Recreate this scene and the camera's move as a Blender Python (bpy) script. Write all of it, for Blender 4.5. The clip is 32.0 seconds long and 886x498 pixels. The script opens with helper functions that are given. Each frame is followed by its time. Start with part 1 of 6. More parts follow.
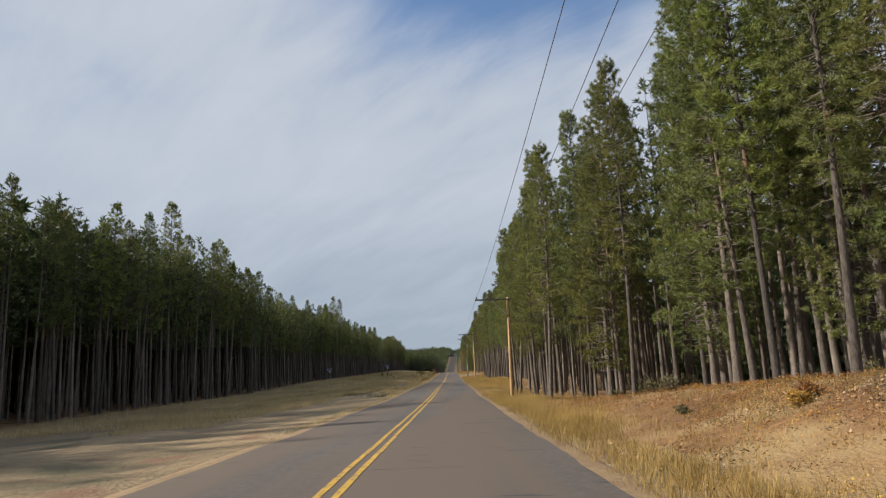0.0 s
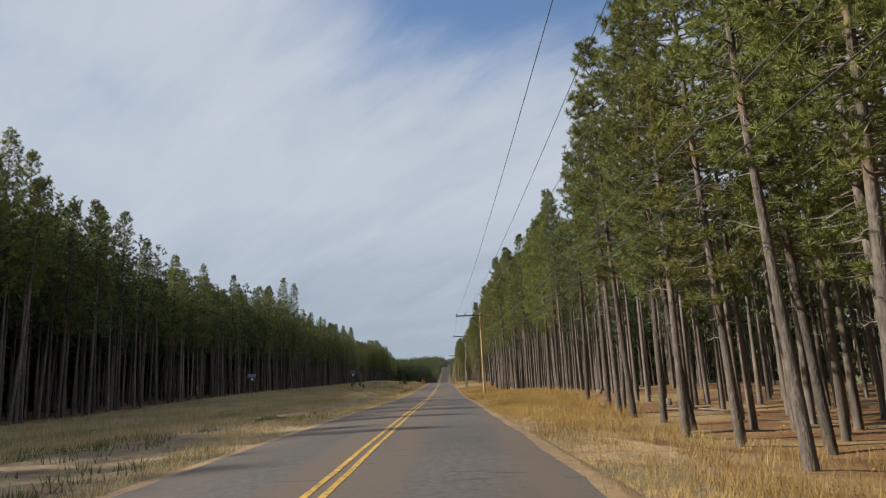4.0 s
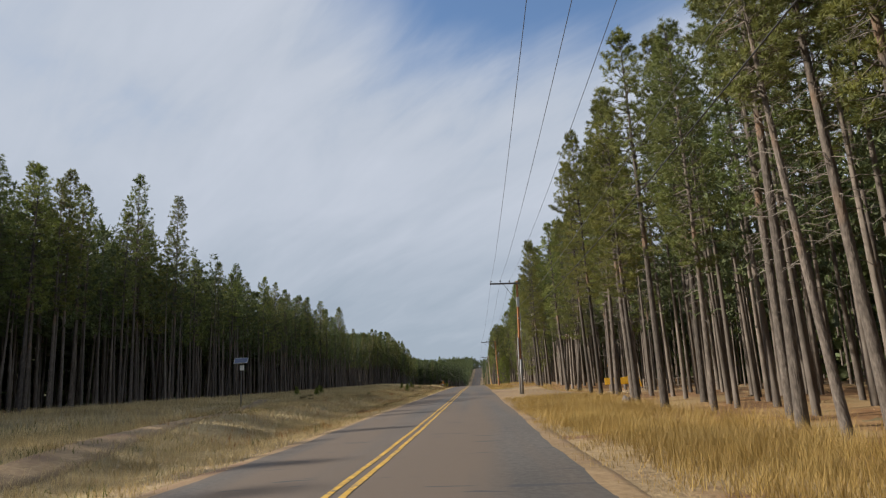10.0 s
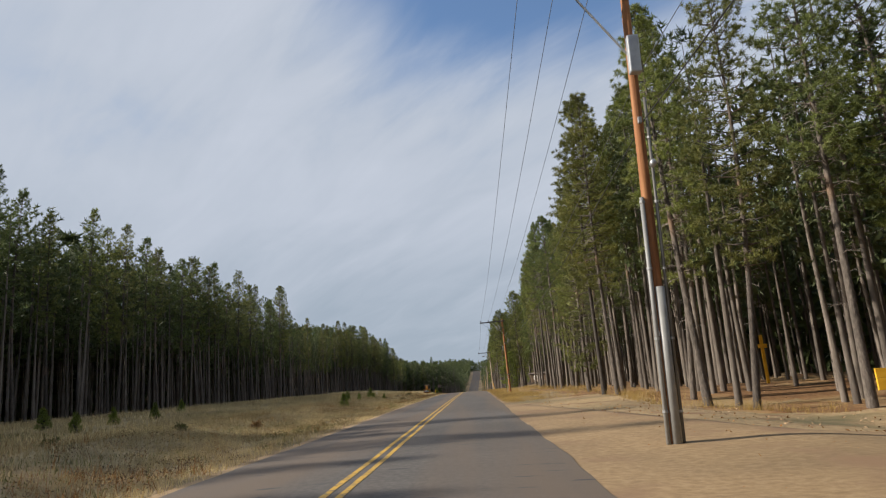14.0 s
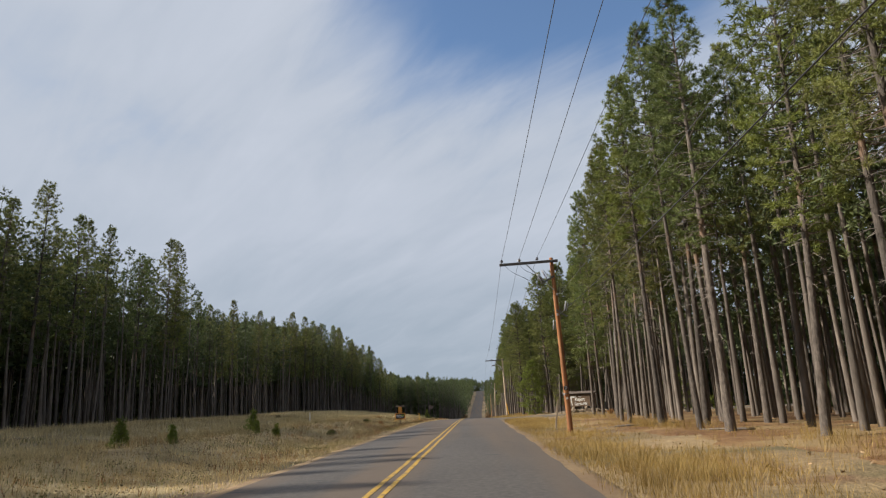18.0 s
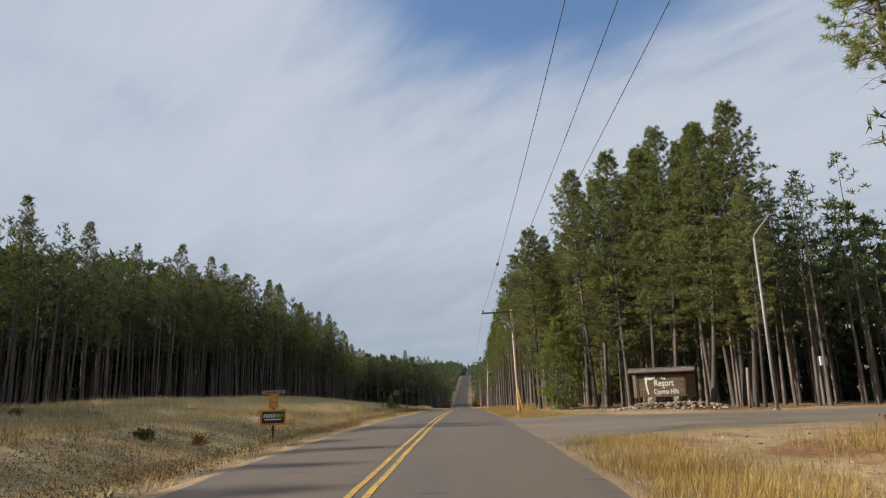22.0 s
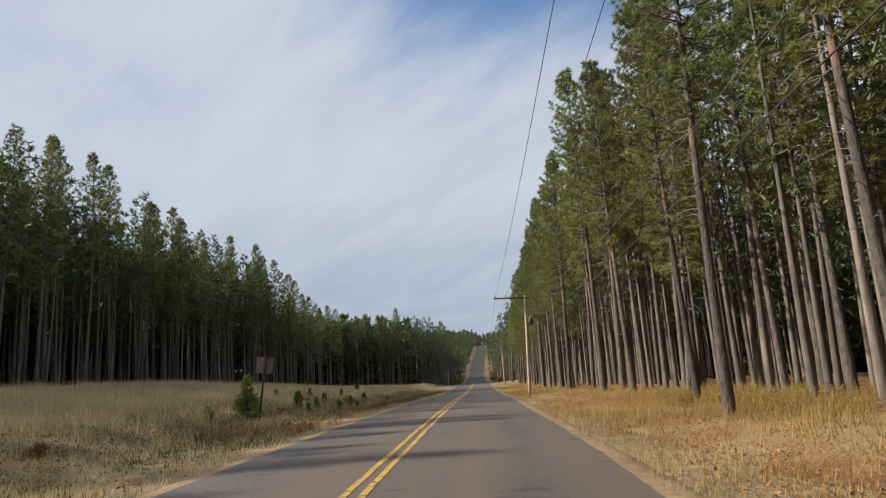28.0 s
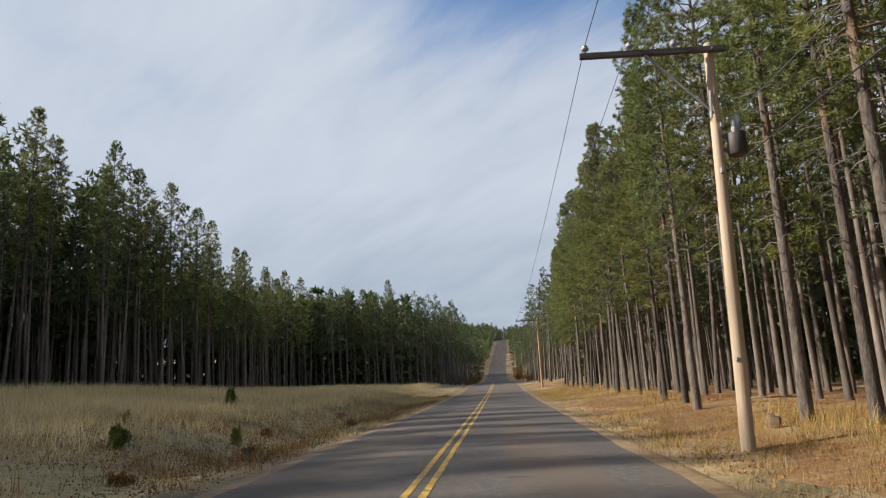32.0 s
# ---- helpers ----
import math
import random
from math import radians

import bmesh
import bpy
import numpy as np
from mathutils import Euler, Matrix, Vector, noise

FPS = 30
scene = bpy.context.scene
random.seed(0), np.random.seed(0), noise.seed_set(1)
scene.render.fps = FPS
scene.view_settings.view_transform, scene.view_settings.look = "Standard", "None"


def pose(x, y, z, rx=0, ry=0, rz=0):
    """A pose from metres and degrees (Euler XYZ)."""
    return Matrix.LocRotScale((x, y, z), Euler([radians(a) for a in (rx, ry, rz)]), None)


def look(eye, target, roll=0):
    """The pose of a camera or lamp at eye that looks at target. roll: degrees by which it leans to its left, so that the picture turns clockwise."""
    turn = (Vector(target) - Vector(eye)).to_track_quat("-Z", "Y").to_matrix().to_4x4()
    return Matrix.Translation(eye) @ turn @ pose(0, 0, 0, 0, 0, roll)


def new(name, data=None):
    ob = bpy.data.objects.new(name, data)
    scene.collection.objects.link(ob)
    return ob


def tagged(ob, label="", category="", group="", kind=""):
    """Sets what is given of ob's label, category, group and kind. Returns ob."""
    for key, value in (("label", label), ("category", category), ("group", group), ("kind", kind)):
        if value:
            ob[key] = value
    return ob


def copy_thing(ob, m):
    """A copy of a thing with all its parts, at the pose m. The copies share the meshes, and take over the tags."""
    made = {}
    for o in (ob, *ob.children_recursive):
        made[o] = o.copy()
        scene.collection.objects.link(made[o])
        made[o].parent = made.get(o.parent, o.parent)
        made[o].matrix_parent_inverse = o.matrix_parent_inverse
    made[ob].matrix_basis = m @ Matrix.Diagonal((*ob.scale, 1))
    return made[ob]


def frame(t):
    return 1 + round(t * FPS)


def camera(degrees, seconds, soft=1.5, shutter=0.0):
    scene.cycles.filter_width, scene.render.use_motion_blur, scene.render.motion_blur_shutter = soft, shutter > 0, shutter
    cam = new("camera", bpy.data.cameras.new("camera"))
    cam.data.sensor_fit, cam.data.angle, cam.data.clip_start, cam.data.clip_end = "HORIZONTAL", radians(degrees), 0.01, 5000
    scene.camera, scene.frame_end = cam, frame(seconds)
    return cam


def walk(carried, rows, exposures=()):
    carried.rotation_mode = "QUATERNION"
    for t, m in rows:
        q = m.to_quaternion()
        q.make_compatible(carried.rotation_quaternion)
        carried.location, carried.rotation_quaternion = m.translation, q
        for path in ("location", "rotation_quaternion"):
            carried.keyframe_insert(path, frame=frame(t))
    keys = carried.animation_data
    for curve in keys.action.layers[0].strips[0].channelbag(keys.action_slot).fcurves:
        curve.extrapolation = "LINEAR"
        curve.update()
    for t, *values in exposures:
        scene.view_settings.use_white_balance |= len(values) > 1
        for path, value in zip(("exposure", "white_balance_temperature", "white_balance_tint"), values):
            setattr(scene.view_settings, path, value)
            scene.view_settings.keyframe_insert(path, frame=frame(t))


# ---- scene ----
cam = camera(68.5, 32.0, soft=1.22)
ROWS = [
    (0.0, -0.01, 0.00, 0.00, 0.79, 10.59, 2.84),
    (0.5, -0.00, 6.50, -0.07, 0.80, 12.23, 2.46),
    (1.0, -0.01, 13.00, -0.15, 1.29, 11.97, 3.03),
    (1.5, -0.01, 19.46, -0.22, 0.73, 12.47, 3.23),
    (2.0, -0.01, 25.87, -0.30, 0.67, 13.18, 3.66),
    (2.5, 0.01, 32.26, -0.38, 0.38, 12.72, 3.13),
    (3.0, 0.03, 38.70, -0.46, 0.37, 12.25, 2.90),
    (3.5, 0.06, 45.10, -0.53, 1.17, 11.55, 3.20),
    (4.0, 0.09, 51.47, -0.59, 0.21, 11.54, 2.68),
    (4.5, 0.13, 57.82, -0.63, 1.67, 12.07, 2.98),
    (6.5, 0.30, 82.87, -0.52, 0.66, 13.38, 2.57),
    (7.0, 0.32, 89.07, -0.54, 0.72, 12.80, 2.19),
    (7.5, 0.33, 95.31, -0.57, 2.33, 13.16, 2.52),
    (8.0, 0.36, 101.54, -0.62, 3.26, 13.23, 2.55),
    (8.5, 0.37, 107.80, -0.67, 2.63, 13.54, 2.24),
    (9.0, 0.37, 114.09, -0.72, 2.78, 13.25, 2.15),
    (9.5, 0.36, 120.44, -0.75, 3.10, 12.05, 2.33),
    (10.0, 0.35, 126.76, -0.76, 2.98, 11.98, 3.14),
    (10.5, 0.35, 132.96, -0.76, 2.30, 13.21, 3.49),
    (11.0, 0.37, 139.03, -0.75, 2.48, 13.72, 3.28),
    (11.5, 0.40, 144.97, -0.71, 2.45, 13.81, 3.16),
    (12.0, 0.43, 150.86, -0.67, 2.06, 13.86, 2.79),
    (12.5, 0.44, 156.65, -0.61, 1.80, 13.46, 3.27),
    (13.0, 0.43, 162.52, -0.54, 2.17, 12.93, 2.81),
    (13.5, 0.42, 168.41, -0.48, 2.29, 12.90, 2.90),
    (14.0, 0.44, 174.32, -0.41, 2.84, 12.32, 4.33),
    (14.5, 0.47, 180.22, -0.36, 2.44, 12.85, 3.26),
    (16.5, 0.39, 203.26, -0.10, 2.86, 14.53, 3.31),
    (17.0, 0.29, 208.74, -0.04, 2.68, 14.20, 3.19),
    (17.5, 0.18, 214.16, 0.02, 3.26, 13.45, 3.17),
    (18.0, 0.09, 219.49, 0.09, 3.01, 14.00, 2.54),
    (18.5, 0.00, 224.79, 0.15, 2.99, 13.78, 2.32),
    (19.0, -0.08, 230.23, 0.20, 2.67, 13.53, 2.59),
    (19.5, -0.17, 235.75, 0.23, 2.23, 13.34, 2.47),
    (20.0, -0.21, 241.15, 0.25, 2.08, 13.29, 2.14),
    (20.5, -0.21, 246.37, 0.29, 2.22, 12.95, 2.44),
    (21.0, -0.20, 251.46, 0.35, 1.97, 12.82, 2.63),
    (21.5, -0.19, 256.44, 0.40, 1.82, 12.78, 2.08),
    (22.0, -0.20, 261.41, 0.46, 1.75, 12.66, 1.72),
    (22.5, -0.25, 266.48, 0.52, 1.54, 12.49, 1.29),
    (23.0, -0.31, 271.70, 0.56, 1.84, 12.38, 1.60),
    (23.5, -0.38, 276.82, 0.58, 2.15, 12.25, 1.40),
    (24.0, -0.44, 281.95, 0.61, 2.35, 11.62, 0.97),
    (24.5, -0.48, 287.06, 0.62, 2.18, 11.10, 1.30),
    (26.5, -0.24, 307.57, 0.51, 1.42, 10.09, 3.57),
    (27.0, -0.15, 312.72, 0.45, 2.33, 10.62, 3.64),
    (27.5, -0.07, 317.86, 0.38, 2.93, 10.21, 3.95),
    (28.0, 0.01, 322.97, 0.31, 3.13, 10.44, 3.64),
    (28.5, 0.05, 328.08, 0.25, 3.53, 10.38, 3.69),
    (29.0, 0.04, 333.25, 0.20, 3.75, 9.98, 3.89),
    (29.5, -0.01, 338.53, 0.13, 4.02, 10.77, 3.60),
    (30.0, -0.10, 343.88, 0.06, 4.08, 10.54, 3.49),
    (30.5, -0.19, 349.26, -0.01, 4.55, 11.13, 2.41),
    (31.0, -0.29, 354.68, -0.11, 4.82, 11.14, 2.11),
    (31.5, -0.38, 360.09, -0.21, 4.84, 10.94, 2.44),
    (32.0, -0.48, 365.51, -0.33, 4.86, 10.30, 3.26),
]
walk(cam, [(t, pose(x, y, z, 90 + pitch, roll, yaw)) for t, x, y, z, yaw, pitch, roll in ROWS],
     exposures=[(0.0, 0.5), (22.0, 0.5), (27.0, 0.6), (32.0, 0.65)])

# ---- light ----
SUN_ELEVATION, SUN_FROM = 31.5, 183.0      # degrees; the bearing that the sun stands at, counted from +x towards +y
world = bpy.data.worlds.new("world")
scene.world = world
world.use_nodes = True
wn, wl = world.node_tree.nodes, world.node_tree.links
wn.clear()


def wnode(kind, **values):
    n = wn.new(kind)
    for key, v in values.items():
        n.inputs[key].default_value = v
    return n


sky = wn.new("ShaderNodeTexSky")
sky.sky_type, sky.sun_disc = "NISHITA", False
sky.sun_elevation, sky.sun_rotation = radians(SUN_ELEVATION), radians(90 - SUN_FROM)
sky.air_density, sky.dust_density, sky.ozone_density = 1.0, 0.15, 3.0
coord = wn.new("ShaderNodeTexCoord")
split = wn.new("ShaderNodeSeparateXYZ")
wl.new(coord.outputs["Generated"], split.inputs[0])


def wmath(operation, a, b, c=None):
    n = wn.new("ShaderNodeMath")
    n.operation = operation
    for k, v in enumerate((a, b, c)):
        if isinstance(v, (int, float)):
            n.inputs[k].default_value = v
        elif v is not None:
            wl.new(v, n.inputs[k])
    return n.outputs[0]


def wrange(value, a, b, c, d):
    n = wn.new("ShaderNodeMapRange")
    n.interpolation_type = "SMOOTHSTEP"
    for k, v in enumerate((a, b, c, d)):
        n.inputs[k + 1].default_value = v
    wl.new(value, n.inputs[0])
    return n.outputs[0]


high = wmath("MAXIMUM", wmath("ADD", split.outputs[2], 0.25), 0.06)
flat = wn.new("ShaderNodeCombineXYZ")
for axis in (0, 1):
    wl.new(wmath("DIVIDE", split.outputs[axis], high), flat.inputs[axis])
turned = wn.new("ShaderNodeMapping")
turned.inputs["Rotation"].default_value = (0, 0, radians(46))
wl.new(flat.outputs[0], turned.inputs[0])
place = wn.new("ShaderNodeMapping")
place.inputs["Location"].default_value = (0.35, 0.9, 0.0)
place.inputs["Scale"].default_value = (0.6, 1.25, 1.0)
wl.new(turned.outputs[0], place.inputs[0])
cloud = wnode("ShaderNodeTexNoise", Scale=1.5, Detail=6.0, Roughness=0.48, Distortion=0.6)
wl.new(place.outputs[0], cloud.inputs["Vector"])
wisp = wnode("ShaderNodeTexNoise", Scale=3.6, Detail=6.0, Roughness=0.5, Distortion=0.9)
wl.new(place.outputs[0], wisp.inputs["Vector"])
drawn = wn.new("ShaderNodeMapping")
drawn.inputs["Scale"].default_value = (0.45, 1.9, 1.0)
wl.new(turned.outputs[0], drawn.inputs[0])
streak = wnode("ShaderNodeTexNoise", Scale=3.4, Detail=9.0, Roughness=0.6, Distortion=1.4)
wl.new(drawn.outputs[0], streak.inputs["Vector"])
gap = wmath("MULTIPLY", wrange(split.outputs[2], 0.38, 0.57, 0.0, 1.5), wrange(wmath("ABSOLUTE", wmath("SUBTRACT", split.outputs[0], 0.16), 0.0), 0.05, 0.46, 1.0, 0.0))
texture = wmath("ADD", wmath("MULTIPLY", wmath("SUBTRACT", cloud.outputs[0], 0.5), 1.1), wmath("ADD", wmath("MULTIPLY", wmath("SUBTRACT", wisp.outputs[0], 0.5), 0.8), wmath("MULTIPLY", wmath("SUBTRACT", streak.outputs[0], 0.5), 0.5)))
cover = wrange(wmath("ADD", wmath("ADD", wmath("SUBTRACT", 0.92, gap), wrange(split.outputs[2], 0.1, 0.4, 0.5, 0.0)), texture), -0.2, 0.95, 0.0, 0.98)
tone = wn.new("ShaderNodeMix")
tone.data_type = "RGBA"
tone.inputs[6].default_value, tone.inputs[7].default_value = (0.375, 0.44, 0.525, 1), (0.59, 0.635, 0.725, 1)
wl.new(wmath("ADD", wrange(split.outputs[2], 0.0, 0.34, 0.0, 0.72), wmath("MULTIPLY", texture, 0.75)), tone.inputs[0])
clear_sky, cloudy = wnode("ShaderNodeBackground", Strength=0.113), wnode("ShaderNodeBackground", Strength=0.7)
wl.new(sky.outputs[0], clear_sky.inputs[0]); wl.new(tone.outputs[2], cloudy.inputs[0])
both = wn.new("ShaderNodeMixShader")
wl.new(cover, both.inputs[0]); wl.new(clear_sky.outputs[0], both.inputs[1]); wl.new(cloudy.outputs[0], both.inputs[2])
wl.new(both.outputs[0], wn.new("ShaderNodeOutputWorld").inputs[0])

sun = new("sun", bpy.data.lights.new("sun", "SUN"))
sun.data.energy, sun.data.angle, sun.data.color = 4.95, radians(1.2), (1.0, 0.91, 0.79)
sun_way = Vector((math.cos(radians(SUN_FROM)) * math.cos(radians(SUN_ELEVATION)), math.sin(radians(SUN_FROM)) * math.cos(radians(SUN_ELEVATION)), math.sin(radians(SUN_ELEVATION))))
sun.matrix_world = look(sun_way * 100, (0, 0, 0))


# ---- materials ----
def material(name, stops, scale=4.0, detail=8.0, stretch=(1, 1, 1), rough=0.85, metal=0.0, bump=0.3, bump_scale=None, large=0.25, large_scale=0.35, vary=0.0, island=0.0, through_light=0.0, distance=0.03, rough_noise=0.0, hues=()):
    """A surface with grain and large stains. stops: colours of the grain from dark to light."""
    m = bpy.data.materials.new(name)
    m.use_nodes = True
    n, l = m.node_tree.nodes, m.node_tree.links
    shader = n["Principled BSDF"]
    shader.inputs["Roughness"].default_value, shader.inputs["Metallic"].default_value = rough, metal
    tc, mp = n.new("ShaderNodeTexCoord"), n.new("ShaderNodeMapping")
    mp.inputs["Scale"].default_value = stretch
    l.new(tc.outputs["Object"], mp.inputs[0])
    grain = n.new("ShaderNodeTexNoise")
    grain.inputs["Scale"].default_value, grain.inputs["Detail"].default_value, grain.inputs["Roughness"].default_value = scale, detail, 0.62
    l.new(mp.outputs[0], grain.inputs["Vector"])
    ramp = n.new("ShaderNodeValToRGB")
    e = ramp.color_ramp.elements
    e[0].position, e[1].position = 0.3, 0.72
    e[0].color, e[1].color = (*stops[0], 1), (*stops[-1], 1)
    for k, c in enumerate(stops[1:-1]):
        e.new(0.3 + 0.42 * (k + 1) / (len(stops) - 1)).color = (*c, 1)
    l.new(grain.outputs[0], ramp.inputs[0])
    stain = n.new("ShaderNodeTexNoise")
    stain.inputs["Scale"].default_value, stain.inputs["Detail"].default_value = large_scale, 4.0
    l.new(tc.outputs["Object"], stain.inputs["Vector"])
    level = n.new("ShaderNodeMapRange")
    level.inputs[1].default_value, level.inputs[2].default_value = 0.3, 0.7
    level.inputs[3].default_value, level.inputs[4].default_value = 1.0 - large, 1.0 + large
    l.new(stain.outputs[0], level.inputs[0])
    factor = level.outputs[0]
    for amount, node, socket in ((vary, "ShaderNodeObjectInfo", "Random"), (island, "ShaderNodeNewGeometry", "Random Per Island")):
        if amount:
            info, rng, mul = n.new(node), n.new("ShaderNodeMapRange"), n.new("ShaderNodeMath")
            rng.inputs[3].default_value, rng.inputs[4].default_value = 1.0 - amount, 1.0 + amount
            l.new(info.outputs[socket], rng.inputs[0])
            mul.operation = "MULTIPLY"
            l.new(factor, mul.inputs[0]); l.new(rng.outputs[0], mul.inputs[1])
            factor = mul.outputs[0]
    tint = n.new("ShaderNodeVectorMath")
    tint.operation = "SCALE"
    base = ramp.outputs[0]
    if hues:
        info, pick, mix = n.new("ShaderNodeObjectInfo"), n.new("ShaderNodeValToRGB"), n.new("ShaderNodeMix")
        mix.data_type, mix.blend_type = "RGBA", "MULTIPLY"
        mix.inputs[0].default_value = 1.0
        pick.color_ramp.elements[0].color, pick.color_ramp.elements[1].color = (*hues[0], 1), (*hues[-1], 1)
        for k, c in enumerate(hues[1:-1]):
            pick.color_ramp.elements.new((k + 1) / (len(hues) - 1)).color = (*c, 1)
        l.new(info.outputs["Random"], pick.inputs[0]); l.new(base, mix.inputs[6]); l.new(pick.outputs[0], mix.inputs[7])
        base = mix.outputs[2]
    l.new(base, tint.inputs[0]); l.new(factor, tint.inputs["Scale"])
    l.new(tint.outputs[0], shader.inputs["Base Color"])
    if rough_noise:
        rr = n.new("ShaderNodeMapRange")
        rr.inputs[3].default_value, rr.inputs[4].default_value = rough - rough_noise, min(1.0, rough + rough_noise)
        l.new(stain.outputs[0], rr.inputs[0]); l.new(rr.outputs[0], shader.inputs["Roughness"])
    if bump:
        fine, relief = n.new("ShaderNodeTexNoise"), n.new("ShaderNodeBump")
        fine.inputs["Scale"].default_value, fine.inputs["Detail"].default_value = bump_scale or scale * 2.5, 5.0
        l.new(mp.outputs[0], fine.inputs["Vector"])
        relief.inputs["Strength"].default_value, relief.inputs["Distance"].default_value = bump, distance
        l.new(fine.outputs[0], relief.inputs["Height"]); l.new(relief.outputs[0], shader.inputs["Normal"])
    if through_light:
        out, mix, leaf = n["Material Output"], n.new("ShaderNodeMixShader"), n.new("ShaderNodeBsdfTranslucent")
        mix.inputs[0].default_value = through_light
        l.new(tint.outputs[0], leaf.inputs[0])
        l.new(shader.outputs[0], mix.inputs[1]); l.new(leaf.outputs[0], mix.inputs[2]); l.new(mix.outputs[0], out.inputs[0])
    return m


def mixed(m, colour, scale, low, high, stretch=(1, 1, 1), detail=3.0):
    """Lays a second colour over a material in patches with a shape of their own."""
    n, l = m.node_tree.nodes, m.node_tree.links
    shader = n["Principled BSDF"]
    old = shader.inputs["Base Color"].links[0].from_socket
    tc, mp, patch, rng, mix = n.new("ShaderNodeTexCoord"), n.new("ShaderNodeMapping"), n.new("ShaderNodeTexNoise"), n.new("ShaderNodeMapRange"), n.new("ShaderNodeMix")
    mp.inputs["Scale"].default_value = stretch
    patch.inputs["Scale"].default_value, patch.inputs["Detail"].default_value = scale, detail
    rng.inputs[1].default_value, rng.inputs[2].default_value = low, high
    l.new(tc.outputs["Object"], mp.inputs[0]); l.new(mp.outputs[0], patch.inputs["Vector"]); l.new(patch.outputs[0], rng.inputs[0])
    mix.data_type = "RGBA"
    l.new(rng.outputs[0], mix.inputs[0]); l.new(old, mix.inputs[6])
    mix.inputs[7].default_value = (*colour, 1)
    l.new(mix.outputs[2], shader.inputs["Base Color"])
    return m


ASPHALT = mixed(mixed(material("asphalt", [(0.056, 0.05, 0.045), (0.082, 0.073, 0.065), (0.114, 0.102, 0.09)], 9.0, stretch=(1, 0.7, 1), rough=0.85, bump=0.35, bump_scale=60, large=0.22, large_scale=0.12, distance=0.01), (0.112, 0.084, 0.061), 0.6, 0.38, 0.58, (1, 0.04, 1)), (0.04, 0.04, 0.042), 2.0, 0.64, 0.7, (0.35, 1.6, 1), 6.0)
DUSTY_ASPHALT = mixed(material("dusty_side_road_asphalt", [(0.085, 0.07, 0.055), (0.12, 0.1, 0.078), (0.16, 0.135, 0.103)], 9.0, rough=0.9, bump=0.35, bump_scale=50, large=0.2, large_scale=0.15, distance=0.01), (0.17, 0.13, 0.085), 0.35, 0.48, 0.66, (0.4, 1, 1), 5.0)
YELLOW_LINE = mixed(material("yellow_road_paint", [(0.36, 0.22, 0.03), (0.62, 0.37, 0.04)], 18, rough=0.7, bump=0.2, large=0.2, large_scale=1.5), (0.1, 0.09, 0.08), 7.0, 0.52, 0.66, detail=6)
GROUND = mixed(mixed(material("dry_grassland_soil", [(0.18, 0.122, 0.058), (0.275, 0.195, 0.1), (0.35, 0.262, 0.142)], 3.5, bump=0.8, bump_scale=9, large=0.3, large_scale=0.12, distance=0.08), (0.12, 0.1, 0.045), 0.22, 0.5, 0.68), (0.17, 0.09, 0.045), 0.5, 0.56, 0.7)
LITTER = mixed(material("needle_and_leaf_litter", [(0.11, 0.047, 0.016), (0.195, 0.096, 0.034), (0.28, 0.165, 0.064)], 5.5, bump=0.9, bump_scale=14, large=0.3, large_scale=0.3, distance=0.06), (0.29, 0.2, 0.09), 0.3, 0.47, 0.64)
GRAVEL = mixed(material("packed_sandy_gravel", [(0.18, 0.115, 0.054), (0.25, 0.167, 0.083), (0.315, 0.222, 0.12)], 6.0, bump=0.3, bump_scale=60, large=0.2, large_scale=0.25, distance=0.012), (0.2, 0.12, 0.065), 0.45, 0.52, 0.7)
GRASS = material("dry_grass", [(0.23, 0.145, 0.036), (0.35, 0.235, 0.068), (0.44, 0.325, 0.122)], 0.8, bump=0, large=0.25, large_scale=0.25, island=0.3, through_light=0.3, rough=0.7)
TURF = mixed(mixed(material("golden_meadow_turf", [(0.25, 0.18, 0.082), (0.37, 0.28, 0.135), (0.46, 0.365, 0.195)], 2.2, bump=0.9, bump_scale=7, large=0.2, large_scale=0.16, distance=0.12), (0.2, 0.125, 0.05), 0.3, 0.52, 0.7), (0.19, 0.16, 0.06), 0.13, 0.56, 0.7)
LEAF = material("fallen_leaves", [(0.19, 0.11, 0.055), (0.34, 0.225, 0.125), (0.5, 0.37, 0.24)], 3, bump=0, large=0.15, island=0.45, rough=0.8)
SHRUB = material("olive_shrub_leaves", [(0.085, 0.075, 0.035), (0.15, 0.13, 0.06), (0.23, 0.19, 0.095)], 2, bump=0, large=0.2, island=0.35, through_light=0.25)
GOLD_LEAF = material("golden_shrub_leaves", [(0.3, 0.16, 0.03), (0.45, 0.28, 0.06), (0.55, 0.38, 0.12)], 2, bump=0, large=0.2, island=0.35, through_light=0.3)
GOLD_WEED = material("yellow_green_weeds", [(0.17, 0.115, 0.024), (0.27, 0.18, 0.04), (0.37, 0.26, 0.075)], 1.2, bump=0, large=0.25, large_scale=0.6, island=0.35, through_light=0.3)
DRY_WEED = material("dark_dead_weeds", [(0.075, 0.045, 0.022), (0.135, 0.088, 0.045), (0.21, 0.145, 0.08)], 1.2, bump=0, large=0.25, large_scale=0.5, island=0.35, through_light=0.25)
MEADOW = material("meadow_grass", [(0.36, 0.26, 0.115), (0.53, 0.41, 0.2), (0.64, 0.52, 0.3)], 0.5, bump=0, large=0.3, large_scale=0.15, island=0.3, through_light=0.3, rough=0.75)
STRAW = material("pale_standing_straw", [(0.54, 0.42, 0.19), (0.71, 0.57, 0.3), (0.79, 0.67, 0.4)], 0.5, bump=0, large=0.25, large_scale=0.15, island=0.25, through_light=0.42, rough=0.75)
